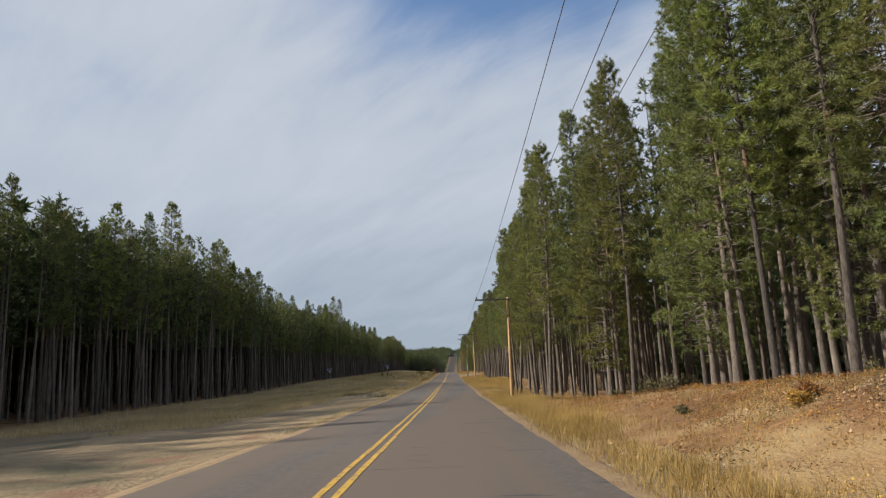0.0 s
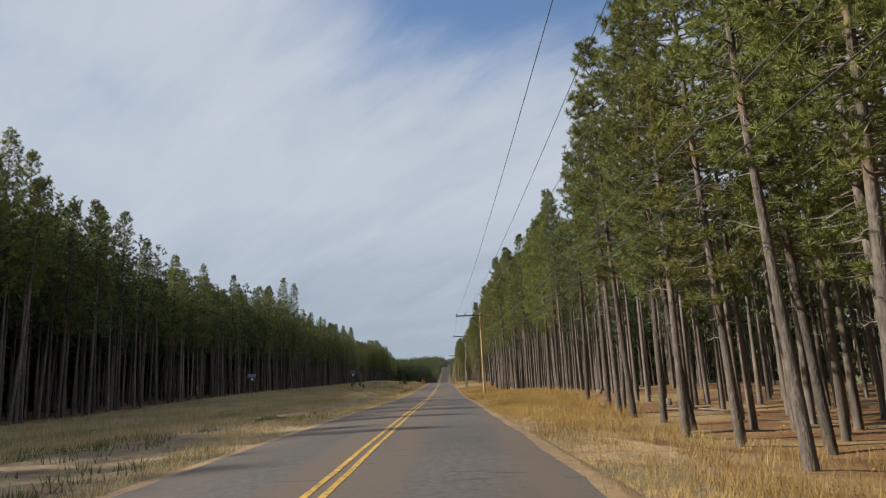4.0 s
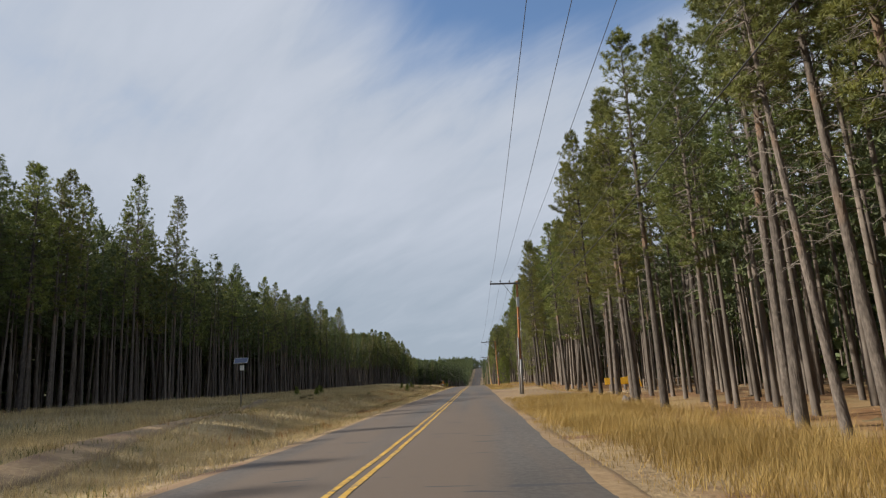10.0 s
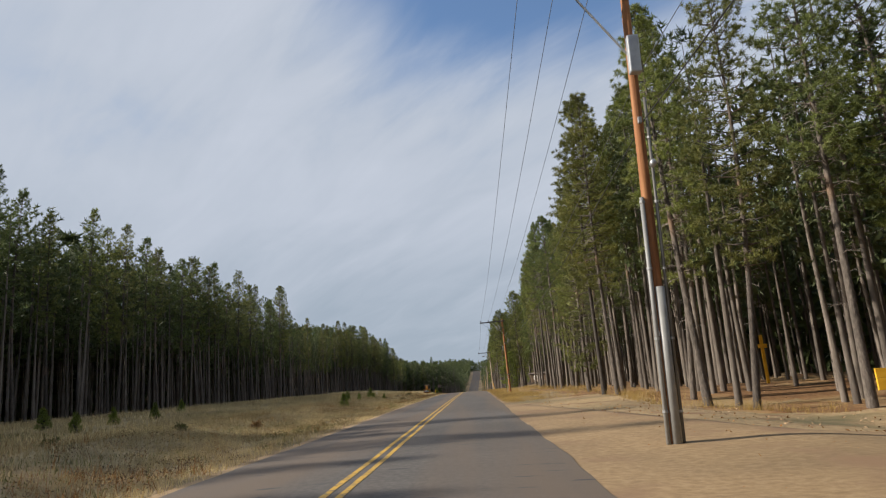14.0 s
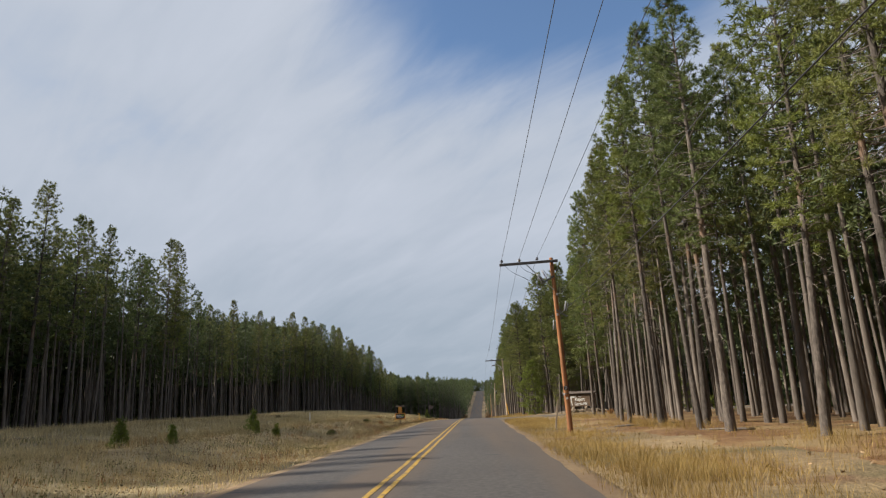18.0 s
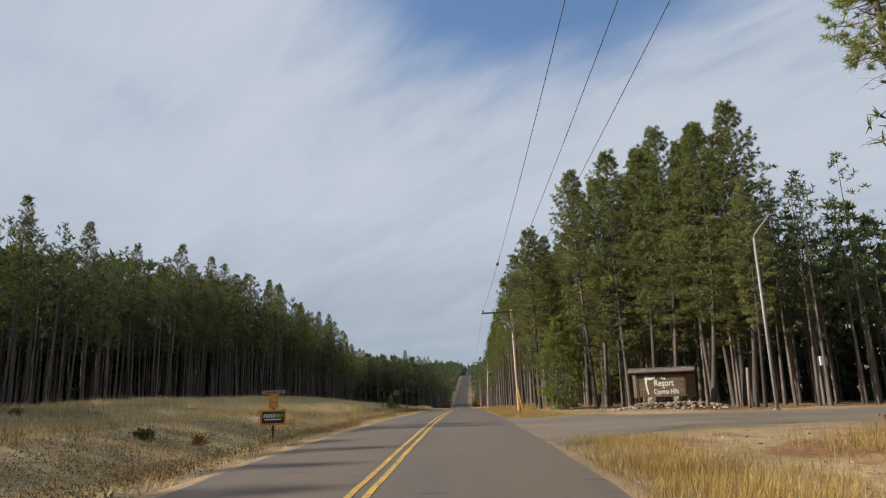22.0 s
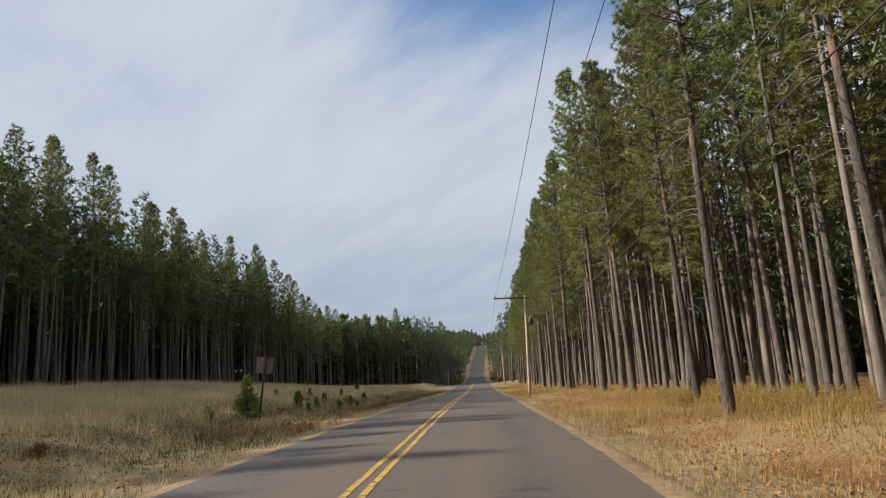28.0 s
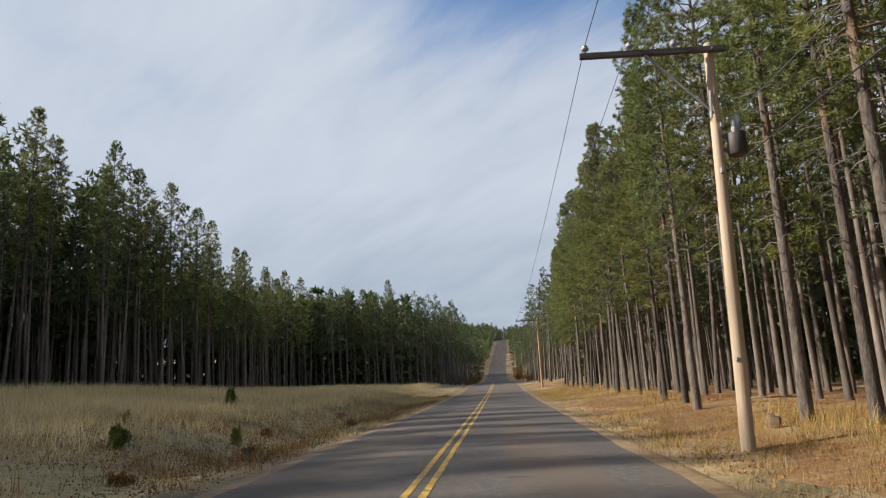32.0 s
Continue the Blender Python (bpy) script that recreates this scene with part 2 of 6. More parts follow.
GREEN_WEED = material("low_green_weeds", [(0.07, 0.08, 0.02), (0.13, 0.13, 0.035), (0.2, 0.19, 0.06)], 0.9, bump=0, large=0.25, island=0.3, through_light=0.3)
BARK = mixed(material("pine_bark", [(0.044, 0.035, 0.029), (0.094, 0.078, 0.065), (0.158, 0.133, 0.111)], 13.0, stretch=(1, 1, 0.32), rough=0.92, bump=1.0, bump_scale=24, large=0.25, large_scale=0.5, vary=0.42, distance=0.03), (0.25, 0.15, 0.085), 0.45, 0.54, 0.76)
# Paler than BARK: the haze over the inner trunks is put into the colour.
BARK_DEEP = material("haze_lightened_bark", [(0.066, 0.054, 0.044), (0.128, 0.107, 0.089), (0.195, 0.166, 0.14)], 5.0, stretch=(1, 1, 0.2), rough=0.92, bump=0.5, large=0.25, island=0.25)
NEEDLES = material("pine_needles", [(0.085, 0.104, 0.026), (0.162, 0.178, 0.049), (0.262, 0.264, 0.086)], 0.7, bump=0, large=0.28, large_scale=0.35, vary=0.2, island=0.35, through_light=0.3, rough=0.6, hues=((1.0, 1.0, 1.0), (1.12, 1.04, 0.78), (0.84, 1.0, 1.0), (1.04, 1.0, 1.0), (1.0, 1.1, 0.82)))
# Darker copy of NEEDLES: the shade of the massed trees is put into the colour.
NEEDLES_SHADED = material("shade_darkened_needles", [(0.05, 0.07, 0.024), (0.09, 0.118, 0.04), (0.14, 0.16, 0.06)], 0.25, bump=0, large=0.25, large_scale=0.08, island=0.35, through_light=0.25, rough=0.65)
SAPLING = material("young_fir_needles", [(0.115, 0.15, 0.024), (0.205, 0.25, 0.046), (0.3, 0.34, 0.08)], 1.5, bump=0, large=0.2, vary=0.2, island=0.3, through_light=0.28)
DRY_TWIG = material("dead_grey_twigs", [(0.13, 0.11, 0.095), (0.24, 0.21, 0.18)], 6, bump=0.3, large=0.2, vary=0.2)
POLE_TAN = mixed(material("weathered_tan_pole_wood", [(0.2, 0.11, 0.05), (0.42, 0.27, 0.13), (0.53, 0.38, 0.22)], 8, stretch=(1, 1, 0.05), bump=0.5, large=0.2, large_scale=0.4, rough=0.8), (0.4, 0.18, 0.055), 0.8, 0.5, 0.66, (1, 1, 0.15))
POLE_RED = mixed(material("reddish_treated_pole_wood", [(0.11, 0.045, 0.02), (0.3, 0.125, 0.045), (0.42, 0.2, 0.08)], 9, stretch=(1, 1, 0.05), bump=0.5, large=0.25, large_scale=0.4, rough=0.8), (0.4, 0.28, 0.17), 0.9, 0.6, 0.75, (1, 1, 0.2))
POLE_PALE = material("pale_new_pole_wood", [(0.32, 0.235, 0.155), (0.44, 0.345, 0.245), (0.52, 0.43, 0.325)], 5, stretch=(1, 1, 0.07), bump=0.4, large=0.2, large_scale=0.5, rough=0.8)
ARM_WOOD = material("grey_crossarm_timber", [(0.05, 0.047, 0.045), (0.09, 0.084, 0.08), (0.14, 0.13, 0.118)], 6, stretch=(0.1, 1, 1), bump=0.4, large=0.2, rough=0.85)
STEEL = material("galvanised_steel", [(0.34, 0.35, 0.36), (0.48, 0.49, 0.5)], 5, rough=0.45, metal=0.7, bump=0.1, large=0.12, rough_noise=0.15)
GREY_PAINT = material("grey_painted_metal", [(0.085, 0.082, 0.076), (0.14, 0.135, 0.125)], 5, rough=0.5, bump=0.1, large=0.15)
TANK = material("weathered_brown_grey_tank", [(0.035, 0.029, 0.024), (0.065, 0.055, 0.046)], 5, rough=0.6, bump=0.1, large=0.2)
PORCELAIN = material("glazed_insulator", [(0.3, 0.31, 0.33), (0.5, 0.51, 0.53)], 8, rough=0.2, bump=0, large=0.15)
INSULATOR = material("dark_glazed_insulator", [(0.09, 0.09, 0.1), (0.2, 0.2, 0.22)], 8, rough=0.25, bump=0, large=0.15)
CABLE = material("black_cable", [(0.015, 0.015, 0.016), (0.03, 0.03, 0.032)], 8, rough=0.6, bump=0, large=0.1)
WIRE = material("weathered_aluminium_wire", [(0.1, 0.105, 0.115), (0.17, 0.175, 0.185)], 8, rough=0.5, metal=0.5, bump=0, large=0.1)
ORANGE_WOOD = material("orange_stained_boards", [(0.5, 0.19, 0.025), (0.68, 0.28, 0.04), (0.76, 0.35, 0.07)], 7, stretch=(0.2, 1, 1), rough=0.55, bump=0.2, large=0.15, large_scale=1.2)
YELLOW_PAINT = material("yellow_painted_boards", [(0.62, 0.31, 0.012), (0.76, 0.41, 0.02), (0.8, 0.47, 0.04)], 3, stretch=(0.3, 1, 1), rough=0.55, bump=0.25, large=0.12, large_scale=0.9)
GOLD_PAINT = material("pale_yellow_sign_paint", [(0.7, 0.42, 0.08), (0.8, 0.52, 0.14)], 10, rough=0.55, bump=0.05, large=0.1)
BLACK_BOARD = material("black_sign_face", [(0.012, 0.012, 0.012), (0.03, 0.03, 0.03)], 10, rough=0.5, bump=0.05, large=0.1)
WHITE_PAINT = material("white_sign_paint", [(0.66, 0.65, 0.6), (0.8, 0.79, 0.74)], 12, rough=0.55, bump=0.1, large=0.08)
LIME_PAINT = material("lime_sign_paint", [(0.3, 0.48, 0.06), (0.42, 0.6, 0.1)], 12, rough=0.5, bump=0, large=0.08)
BROWN_BOARD = material("brown_stained_planks", [(0.072, 0.044, 0.025), (0.12, 0.076, 0.043), (0.17, 0.112, 0.066)], 8, stretch=(0.12, 1, 1), rough=0.7, bump=0.4, large=0.2, large_scale=0.7, vary=0.15)
DARK_TIMBER = material("dark_timber", [(0.03, 0.021, 0.016), (0.06, 0.044, 0.033), (0.095, 0.07, 0.052)], 7, stretch=(1, 1, 0.15), rough=0.8, bump=0.4, large=0.2)
SHINGLE = material("cedar_shingles", [(0.07, 0.055, 0.045), (0.125, 0.1, 0.082), (0.18, 0.15, 0.125)], 6, rough=0.9, bump=0.6, large=0.2, vary=0.3)
ROCK = material("pale_fieldstone", [(0.18, 0.14, 0.095), (0.3, 0.24, 0.17), (0.42, 0.345, 0.25)], 5, rough=0.9, bump=0.6, large=0.2, vary=0.25, large_scale=2.0)
PANEL_BLUE = material("solar_cells", [(0.02, 0.035, 0.08), (0.05, 0.075, 0.14)], 12, rough=0.15, bump=0, large=0.1)
SIGN_BACK = material("bare_aluminium_sign_back", [(0.16, 0.11, 0.095), (0.25, 0.18, 0.155)], 6, rough=0.5, metal=0.3, bump=0.1, large=0.2, large_scale=2)
ROOF_BLUE = material("blue_grey_metal_roofing", [(0.045, 0.06, 0.085), (0.075, 0.095, 0.13)], 3, rough=0.45, metal=0.2, bump=0.1, large=0.15)
CABIN_WOOD = material("dark_brown_log_siding", [(0.028, 0.02, 0.017), (0.055, 0.04, 0.032)], 4, stretch=(0.15, 1, 1), rough=0.75, bump=0.4, large=0.2, vary=0.15)
RAIL_WOOD = material("grey_peeled_rail", [(0.2, 0.165, 0.13), (0.32, 0.275, 0.22)], 6, stretch=(0.15, 1, 1), rough=0.85, bump=0.5, large=0.2, vary=0.15)
LAMP_GREY = material("pale_grey_lamp_paint", [(0.2, 0.2, 0.195), (0.28, 0.28, 0.27)], 5, rough=0.5, bump=0.05, large=0.1)
GLASS = bpy.data.materials.new("window_glass")
GLASS.use_nodes = True
GLASS.node_tree.nodes["Principled BSDF"].inputs["Base Color"].default_value = (0.03, 0.035, 0.04, 1)
GLASS.node_tree.nodes["Principled BSDF"].inputs["Roughness"].default_value = 0.06
DUST = material("red_berry_leaves", [(0.17, 0.06, 0.02), (0.3, 0.14, 0.04), (0.42, 0.24, 0.07)], 2, bump=0, large=0.2, island=0.3, through_light=0.25)


# ---- building helpers ----
def raw_mesh(name, verts, faces, mat, smooth=False):
    """A mesh from arrays; faces all of one length."""
    me = bpy.data.meshes.new(name)
    verts, faces = np.asarray(verts, np.float32), np.asarray(faces, np.int32)
    k = faces.shape[1]
    me.vertices.add(len(verts)); me.vertices.foreach_set("co", verts.ravel())
    me.loops.add(faces.size); me.loops.foreach_set("vertex_index", faces.ravel())
    me.polygons.add(len(faces)); me.polygons.foreach_set("loop_start", np.arange(0, faces.size, k, dtype=np.int32))
    if smooth:
        me.polygons.foreach_set("use_smooth", np.ones(len(faces), bool))
    me.update(calc_edges=True)
    me.materials.append(mat)
    return me


class Geo:
    """Gathers boxes, tubes and plates into one part."""

    def __init__(self):
        self.v, self.f = [], []

    def add(self, verts, faces):
        k = len(self.v)
        self.v += [tuple(p) for p in verts]
        self.f += [tuple(i + k for i in q) for q in faces]
        return self

    def box(self, at, size, m=None):
        x, y, z = (s / 2 for s in size)
        c = [Vector((i * x, j * y, k * z)) for k in (-1, 1) for j in (-1, 1) for i in (-1, 1)]
        c = [(m @ p if m else p) + Vector(at) for p in c]
        return self.add(c, [(0, 2, 3, 1), (4, 5, 7, 6), (0, 1, 5, 4), (2, 6, 7, 3), (0, 4, 6, 2), (1, 3, 7, 5)])

    def tube(self, points, radii, n=8, caps=True):
        rings = []
        for k, p in enumerate(points):
            a = Vector(points[min(k + 1, len(points) - 1)]) - Vector(points[max(k - 1, 0)])
            u = a.normalized().orthogonal().normalized() if abs(a.normalized().z) < 0.95 else Vector((1, 0, 0))
            w = a.normalized().cross(u).normalized()
            u = w.cross(a.normalized())
            r = radii[k] if hasattr(radii, "__len__") else radii
            rings.append([Vector(p) + r * (math.cos(t) * u + math.sin(t) * w) for t in (2 * math.pi * i / n for i in range(n))])
        faces = [(k * n + i, k * n + (i + 1) % n, (k + 1) * n + (i + 1) % n, (k + 1) * n + i) for k in range(len(points) - 1) for i in range(n)]
        if caps:
            faces += [tuple(range(n))[::-1], tuple(range((len(points) - 1) * n, len(points) * n))]
        return self.add([p for r in rings for p in r], faces)

    def prism(self, outline, depth, m=None):
        """A flat outline in x and z, given thickness along y."""
        n = len(outline)
        c = [Vector((x, s * depth / 2, z)) for s in (-1, 1) for x, z in outline]
        c = [m @ p for p in c] if m else c
        return self.add(c, [tuple(range(n)), tuple(range(n, 2 * n))[::-1]] + [(i, i + n, (i + 1) % n + n, (i + 1) % n) for i in range(n)])

    def lump(self, at, size, seed, n=7, m=4):
        """A rounded stone."""
        rng = random.Random(seed)
        verts = []
        for j in range(m + 1):
            for i in range(n):
                a, b = 2 * math.pi * i / n, math.pi * (j / m - 0.5)
                k = 0.82 + 0.3 * rng.random()
                verts.append(Vector(at) + Vector((math.cos(a) * math.cos(b) * size[0] * k, math.sin(a) * math.cos(b) * size[1] * k, math.sin(b) * size[2] * k)))
        faces = [(j * n + i, j * n + (i + 1) % n, (j + 1) * n + (i + 1) % n, (j + 1) * n + i) for j in range(m) for i in range(n)]
        return self.add(verts, faces)

    def mesh(self, name, mat, smooth=False):
        me = bpy.data.meshes.new(name)
        me.from_pydata(self.v, [], self.f)
        if smooth:
            me.polygons.foreach_set("use_smooth", np.ones(len(me.polygons), bool))
        me.update()
        me.materials.append(mat)
        return me


def part(name, geo, mat, parent, label="", smooth=False, m=None, bevel=0.0):
    """Links a piece as one mesh object under a thing or a part."""
    ob = new(name, geo if isinstance(geo, bpy.types.Mesh) else geo.mesh(name, mat, smooth))
    ob.parent = parent
    if m is not None:
        ob.matrix_basis = m
    if bevel:
        b = ob.modifiers.new("bevel", "BEVEL")
        b.width, b.segments = bevel, 2
    return tagged(ob, label) if label else ob


def thing(name, m, label, category, group=""):
    ob = new(name)
    ob.empty_display_size = 0.2
    ob.matrix_basis = m
    return tagged(ob, label, category, group)


def lettering(name, text, size, at, mat, parent, depth=0.02, squeeze=1.0):
    """Raised letters in the built-in font, facing -y of their parent."""
    cu = bpy.data.curves.new(name, "FONT")
    cu.body, cu.size, cu.extrude, cu.align_x, cu.align_y = text, size, depth, "CENTER", "CENTER"
    cu.offset = size * 0.014
    tmp = new(name, cu)
    me = bpy.data.meshes.new_from_object(tmp.evaluated_get(bpy.context.evaluated_depsgraph_get()))
    bpy.data.objects.remove(tmp)
    me.materials.clear(); me.materials.append(mat)
    ob = new(name, me)
    ob.parent = parent
    ob.matrix_basis = Matrix.Translation(at) @ Euler((radians(90), 0, 0)).to_matrix().to_4x4() @ Matrix.Diagonal((squeeze, 1, 1, 1))
    return ob


# ---- the lie of the land ----
def curve_of(*knots):
    """A smooth curve through (y, value) knots, for arrays."""
    ys, vs = np.array([k[0] for k in knots], float), np.array([k[1] for k in knots], float)
    fine = np.arange(ys[0], ys[-1] + 1, 1.0)
    v = np.interp(fine, ys, vs)
    w = np.hanning(25); w /= w.sum()
    v = np.convolve(np.pad(v, 12, mode="edge"), w, mode="valid")
    return lambda y: np.interp(y, fine, v)


road_z = curve_of((-700, -1.2), (-60, -1.2), (0, -1.5), (26, -1.8), (52, -2.08), (83, -2.05), (125, -2.26), (145, -2.21), (163, -2.04), (180, -1.87), (209, -1.54), (235, -1.27), (256, -1.1), (274, -0.93), (288, -0.88), (302, -0.93),
                  (323, -1.19), (344, -1.44), (365, -1.83), (400, -2.7), (440, -3.4), (480, -3.6), (500, -4.0), (520, -4.6), (560, -5.3), (600, -5.0), (650, -2.8), (700, 1.2), (750, 6.0), (800, 11.2), (850, 16.0), (880, 17.6), (920, 17.8), (1000, 16.0), (3000, 18.0))
left_rise = curve_of((-700, -0.6), (0, -0.6), (60, -0.8), (110, -0.3), (140, 0.6), (170, 1.0), (220, 0.9), (290, 1.2), (340, 2.0), (380, 2.65), (405, 2.3), (435, 1.5), (470, 0.9), (520, 0.8), (3000, 1.0))
right_rise = curve_of((-700, 1.0), (0, 1.3), (15, 1.15), (30, 0.3), (48, -0.5), (74, -0.35), (86, 0.1), (96, 0.55), (110, 0.45), (124, 0.05), (180, 0.0), (210, 0.1), (300, 0.1), (340, 0.2), (365, 0.3), (3000, 0.4))
ROAD_LEFT, ROAD_MID, ROAD_RIGHT = -5.0, -1.75, 2.05


def ease(u):
    u = np.clip(u, 0, 1)
    return u * u * (3 - 2 * u)


def bumps(x, y):
    return (0.5 * np.sin(0.9 * x + 1.3 * np.sin(0.31 * y)) * np.sin(0.7 * y + 0.4 * x) + 0.3 * np.sin(2.1 * x - 1.7 * y + np.sin(0.6 * x)) + 0.5 * np.sin(0.23 * x + 0.19 * y + 1.0) * np.sin(0.17 * y - 0.3 * x))


def inside(x, y, x0, x1, y0, y1, soft):
    return ease((x - x0) / soft + 0.5) * ease((x1 - x) / soft + 0.5) * ease((y - y0) / soft + 0.5) * ease((y1 - y) / soft + 0.5)


def land(x, y):
    """The ground's height."""
    x, y = np.asarray(x, float), np.asarray(y, float)
    z = road_z(y)
    z = z + 9.0 * ease((-x - 56) / 40) + 7.0 * ease((x - 48) / 40) * (y < 470)
    z = z + left_rise(y) * ease((ROAD_LEFT - 0.5 - x) / 24) + right_rise(y) * ease((x - 3.2) / 5.5)
    z = z + (0.28 * np.exp(-((x + 12.5) / 2.2) ** 2) - 0.32 * np.exp(-((x + 8.2) / 1.5) ** 2) * (0.6 + 0.4 * np.sin(0.05 * y))) * (0.12 + 0.88 * ease((y - 70) / 60))
    z = z - 0.6 * inside(x, y, 9.5, 36, 183, 209, 7.0)
    off = np.maximum(ROAD_LEFT - x, x - ROAD_RIGHT)
    z = z + (0.05 + 0.04 * (x > 0)) * bumps(x, y) * ease((off - 0.6) / 3.0) * (1 - 0.85 * paved(x, y))
    return z - 0.05 * ease((off + 0.2) / 0.6) - 0.12 * (off < 0)


def paved(x, y):
    return np.maximum(np.maximum(inside(x, y, 1.0, 60, 282.0, 300.0, 3.0), inside(x, y, 1.0, 30, 178.0, 192.0, 3.0)), inside(x, y, 1.0, 8.2, 190.0, 218.0, 3.0))


def ground_at(x, y):
    return float(land(np.array([x]), np.array([y]))[0])


# ---- ground and roads ----
def sheet(name, xs, ys, height, mat, label, category):
    X, Y = np.meshgrid(xs, ys)
    Z = height(X, Y)
    nx, ny = len(xs), len(ys)
    i = np.arange((ny - 1) * nx).reshape(ny - 1, nx)[:, :-1].ravel()
    faces = np.stack([i, i + 1, i + 1 + nx, i + nx], 1)
    ob = new(name, raw_mesh(name, np.stack([X, Y, Z], -1).reshape(-1, 3), faces, mat, True))
    return tagged(ob, label, category, kind="structure")


def lines(*spans):
    return np.unique(np.round(np.concatenate([np.arange(a, b + 1e-6, s) for a, b, s in spans]), 3))


ground = sheet("ground", lines((-1500, -300, 200), (-300, -90, 30), (-90, -40, 5), (-40, -18, 1.0), (-18, 14, 0.45), (14, 40, 1.6), (40, 90, 5), (90, 300, 30), (300, 1500, 200)),
               lines((-650, -80, 40), (-80, -20, 4), (-20, 470, 1.4), (470, 940, 5), (950, 3000, 100)), land, GROUND, "rolling ground of dry golden grass and bare soil", "ground")


def edge_wobble(y, seed):
    return 0.025 * np.sin(0.9 * y + seed) + 0.02 * np.sin(2.3 * y + 2 * seed) + 0.045 * np.sin(0.21 * y + 3 * seed)


def strip(name, ys, columns, height, mat, label, category, kind="structure"):
    """A band along the road; columns are functions of y."""
    X = np.stack([np.broadcast_to(c(ys), ys.shape) for c in columns], 1)
    Y = np.repeat(ys[:, None], len(columns), 1)
    Z = height(X, Y)
    nx = len(columns)
    i = np.arange((len(ys) - 1) * nx).reshape(-1, nx)[:, :-1].ravel()
    ob = new(name, raw_mesh(name, np.stack([X, Y, Z], -1).reshape(-1, 3), np.stack([i, i + 1, i + 1 + nx, i + nx], 1), mat, True))
    return tagged(ob, label, category, kind=kind) if label else ob


def road_top(X, Y):
    return road_z(Y) + 0.05 * (1 - ((X - bend(Y) - ROAD_MID) / 3.6) ** 2) + 0.15 * ease((Y - 640) / 60) + 0.006 * np.sin(0.8 * Y + X)


bend = lambda y: 4.0 * ease((y - 640) / 220)      # the road drifts a little to the right as it climbs the far hill
road_ys = lines((-120, -20, 4), (-20, 480, 0.8), (480, 900, 4))
road_columns = [lambda y: bend(y) + ROAD_LEFT + edge_wobble(y, 1.0)] + [(lambda y, k=k: bend(y) + ROAD_LEFT + 0.3 + k * 0.92) for k in range(8)] + [lambda y: bend(y) + ROAD_RIGHT + edge_wobble(y, 2.0)]
road = strip("road", road_ys, road_columns, road_top, ASPHALT, "worn grey two-lane asphalt road with brown dust and cracks", "road")
for side, base, seed in (("left", ROAD_LEFT, 1.0), ("right", ROAD_RIGHT, 2.0)):
    s = -1 if side == "left" else 1

    def shoulder_top(X, Y):
        Z = np.maximum(road_z(Y) - 0.008 - 0.05 * ease(np.abs(X - base) / 0.9), land(X, Y) + 0.012) - 0.07 * ease(paved(X, Y) * 2.5)
        Z[:, -1] -= 0.14
        return Z

    strip("shoulder", lines((-120, -20, 4), (-20, 480, 0.8), (480, 700, 4)), [lambda y: base + edge_wobble(y, seed) - s * 0.02, lambda y: base + s * 0.28 + edge_wobble(y, seed + 4), lambda y: base + s * (0.44 + 0.5 * edge_wobble(y, seed + 7)), lambda y: base + s * (0.62 + 0.6 * edge_wobble(y, seed + 7))],
          shoulder_top, GRAVEL, "pale sandy gravel shoulder along the asphalt", "road shoulder")
for k, dx in enumerate((-0.13, 0.13)):
    strip("centre_line", lines((-60, 490, 0.8)), [lambda y: ROAD_MID + dx - 0.055 + 0.006 * np.sin(3 * y), lambda y: ROAD_MID + dx + 0.055 + 0.006 * np.sin(2.6 * y + 1)],
          lambda X, Y: road_top(X, Y) + 0.006, YELLOW_LINE, "one of two worn solid yellow centre lines", "road marking")


def right_edge(y):
    """Where the pines begin to the right of the road."""
    return float(np.interp(y, [-30, 18, 30, 42, 78, 90, 112, 122, 168, 176, 180, 198, 201, 206, 218, 226, 240, 256, 278, 284, 303, 316, 324, 332, 470, 480, 800, 830], [12, 11, 9.5, 6.4, 6.5, 7.7, 7.7, 6.9, 8.0, 9.0, 16.5, 16.5, 11.0, 8.8, 8.6, 9.8, 9.8, 8.4, 9.0, 18.0, 17.0, 15.5, 9.0, 6.8, 6.6, 6.8, 8.5, 10.0]))


def apron(name, y_low, y_high, x_end, mat, label, wide=5.5):
    """A side way that leaves the road to the right, flared at its mouth."""
    xs = lines((ROAD_RIGHT - 0.3, 16, 0.5), (16, x_end, 2.0))
    flare = 5.5 * (1 - ease((xs - 2.0) / 6.0))
    rows = np.concatenate([[0], np.linspace(0.03, 0.97, 13), [1]])
    X = np.repeat(xs[None, :], len(rows), 0)
    Y = (y_low - flare + 0.25 * np.sin(1.7 * xs))[None, :] * (1 - rows[:, None]) + (y_high + flare * wide / 5.5 + 0.25 * np.sin(1.1 * xs + 2))[None, :] * rows[:, None]
    Z = land(X, Y) * ease((X - 2.0) / 1.2) + (road_z(Y) - 0.02) * (1 - ease((X - 2.0) / 1.2)) + 0.03 * ease((X - 2.1) / 0.8)
    Z[0] -= 0.16; Z[-1] -= 0.16
    nx = len(xs)
    i = np.arange((len(rows) - 1) * nx).reshape(-1, nx)[:, :-1].ravel()
    ob = new(name, raw_mesh(name, np.stack([X, Y, Z], -1).reshape(-1, 3), np.stack([i, i + 1, i + 1 + nx, i + nx], 1), mat, True))
    return tagged(ob, label, "side road", kind="structure")


def left_edge(y):
    return float(np.interp(y, [-30, 60, 120, 180, 260, 330, 400, 465, 482, 492, 540, 560, 640, 700, 830], [-38, -37, -36.5, -33, -33, -32, -31.5, -31, -14, -7.6, -7.4, -7.6, -6.6, -5.2, -2.6]))


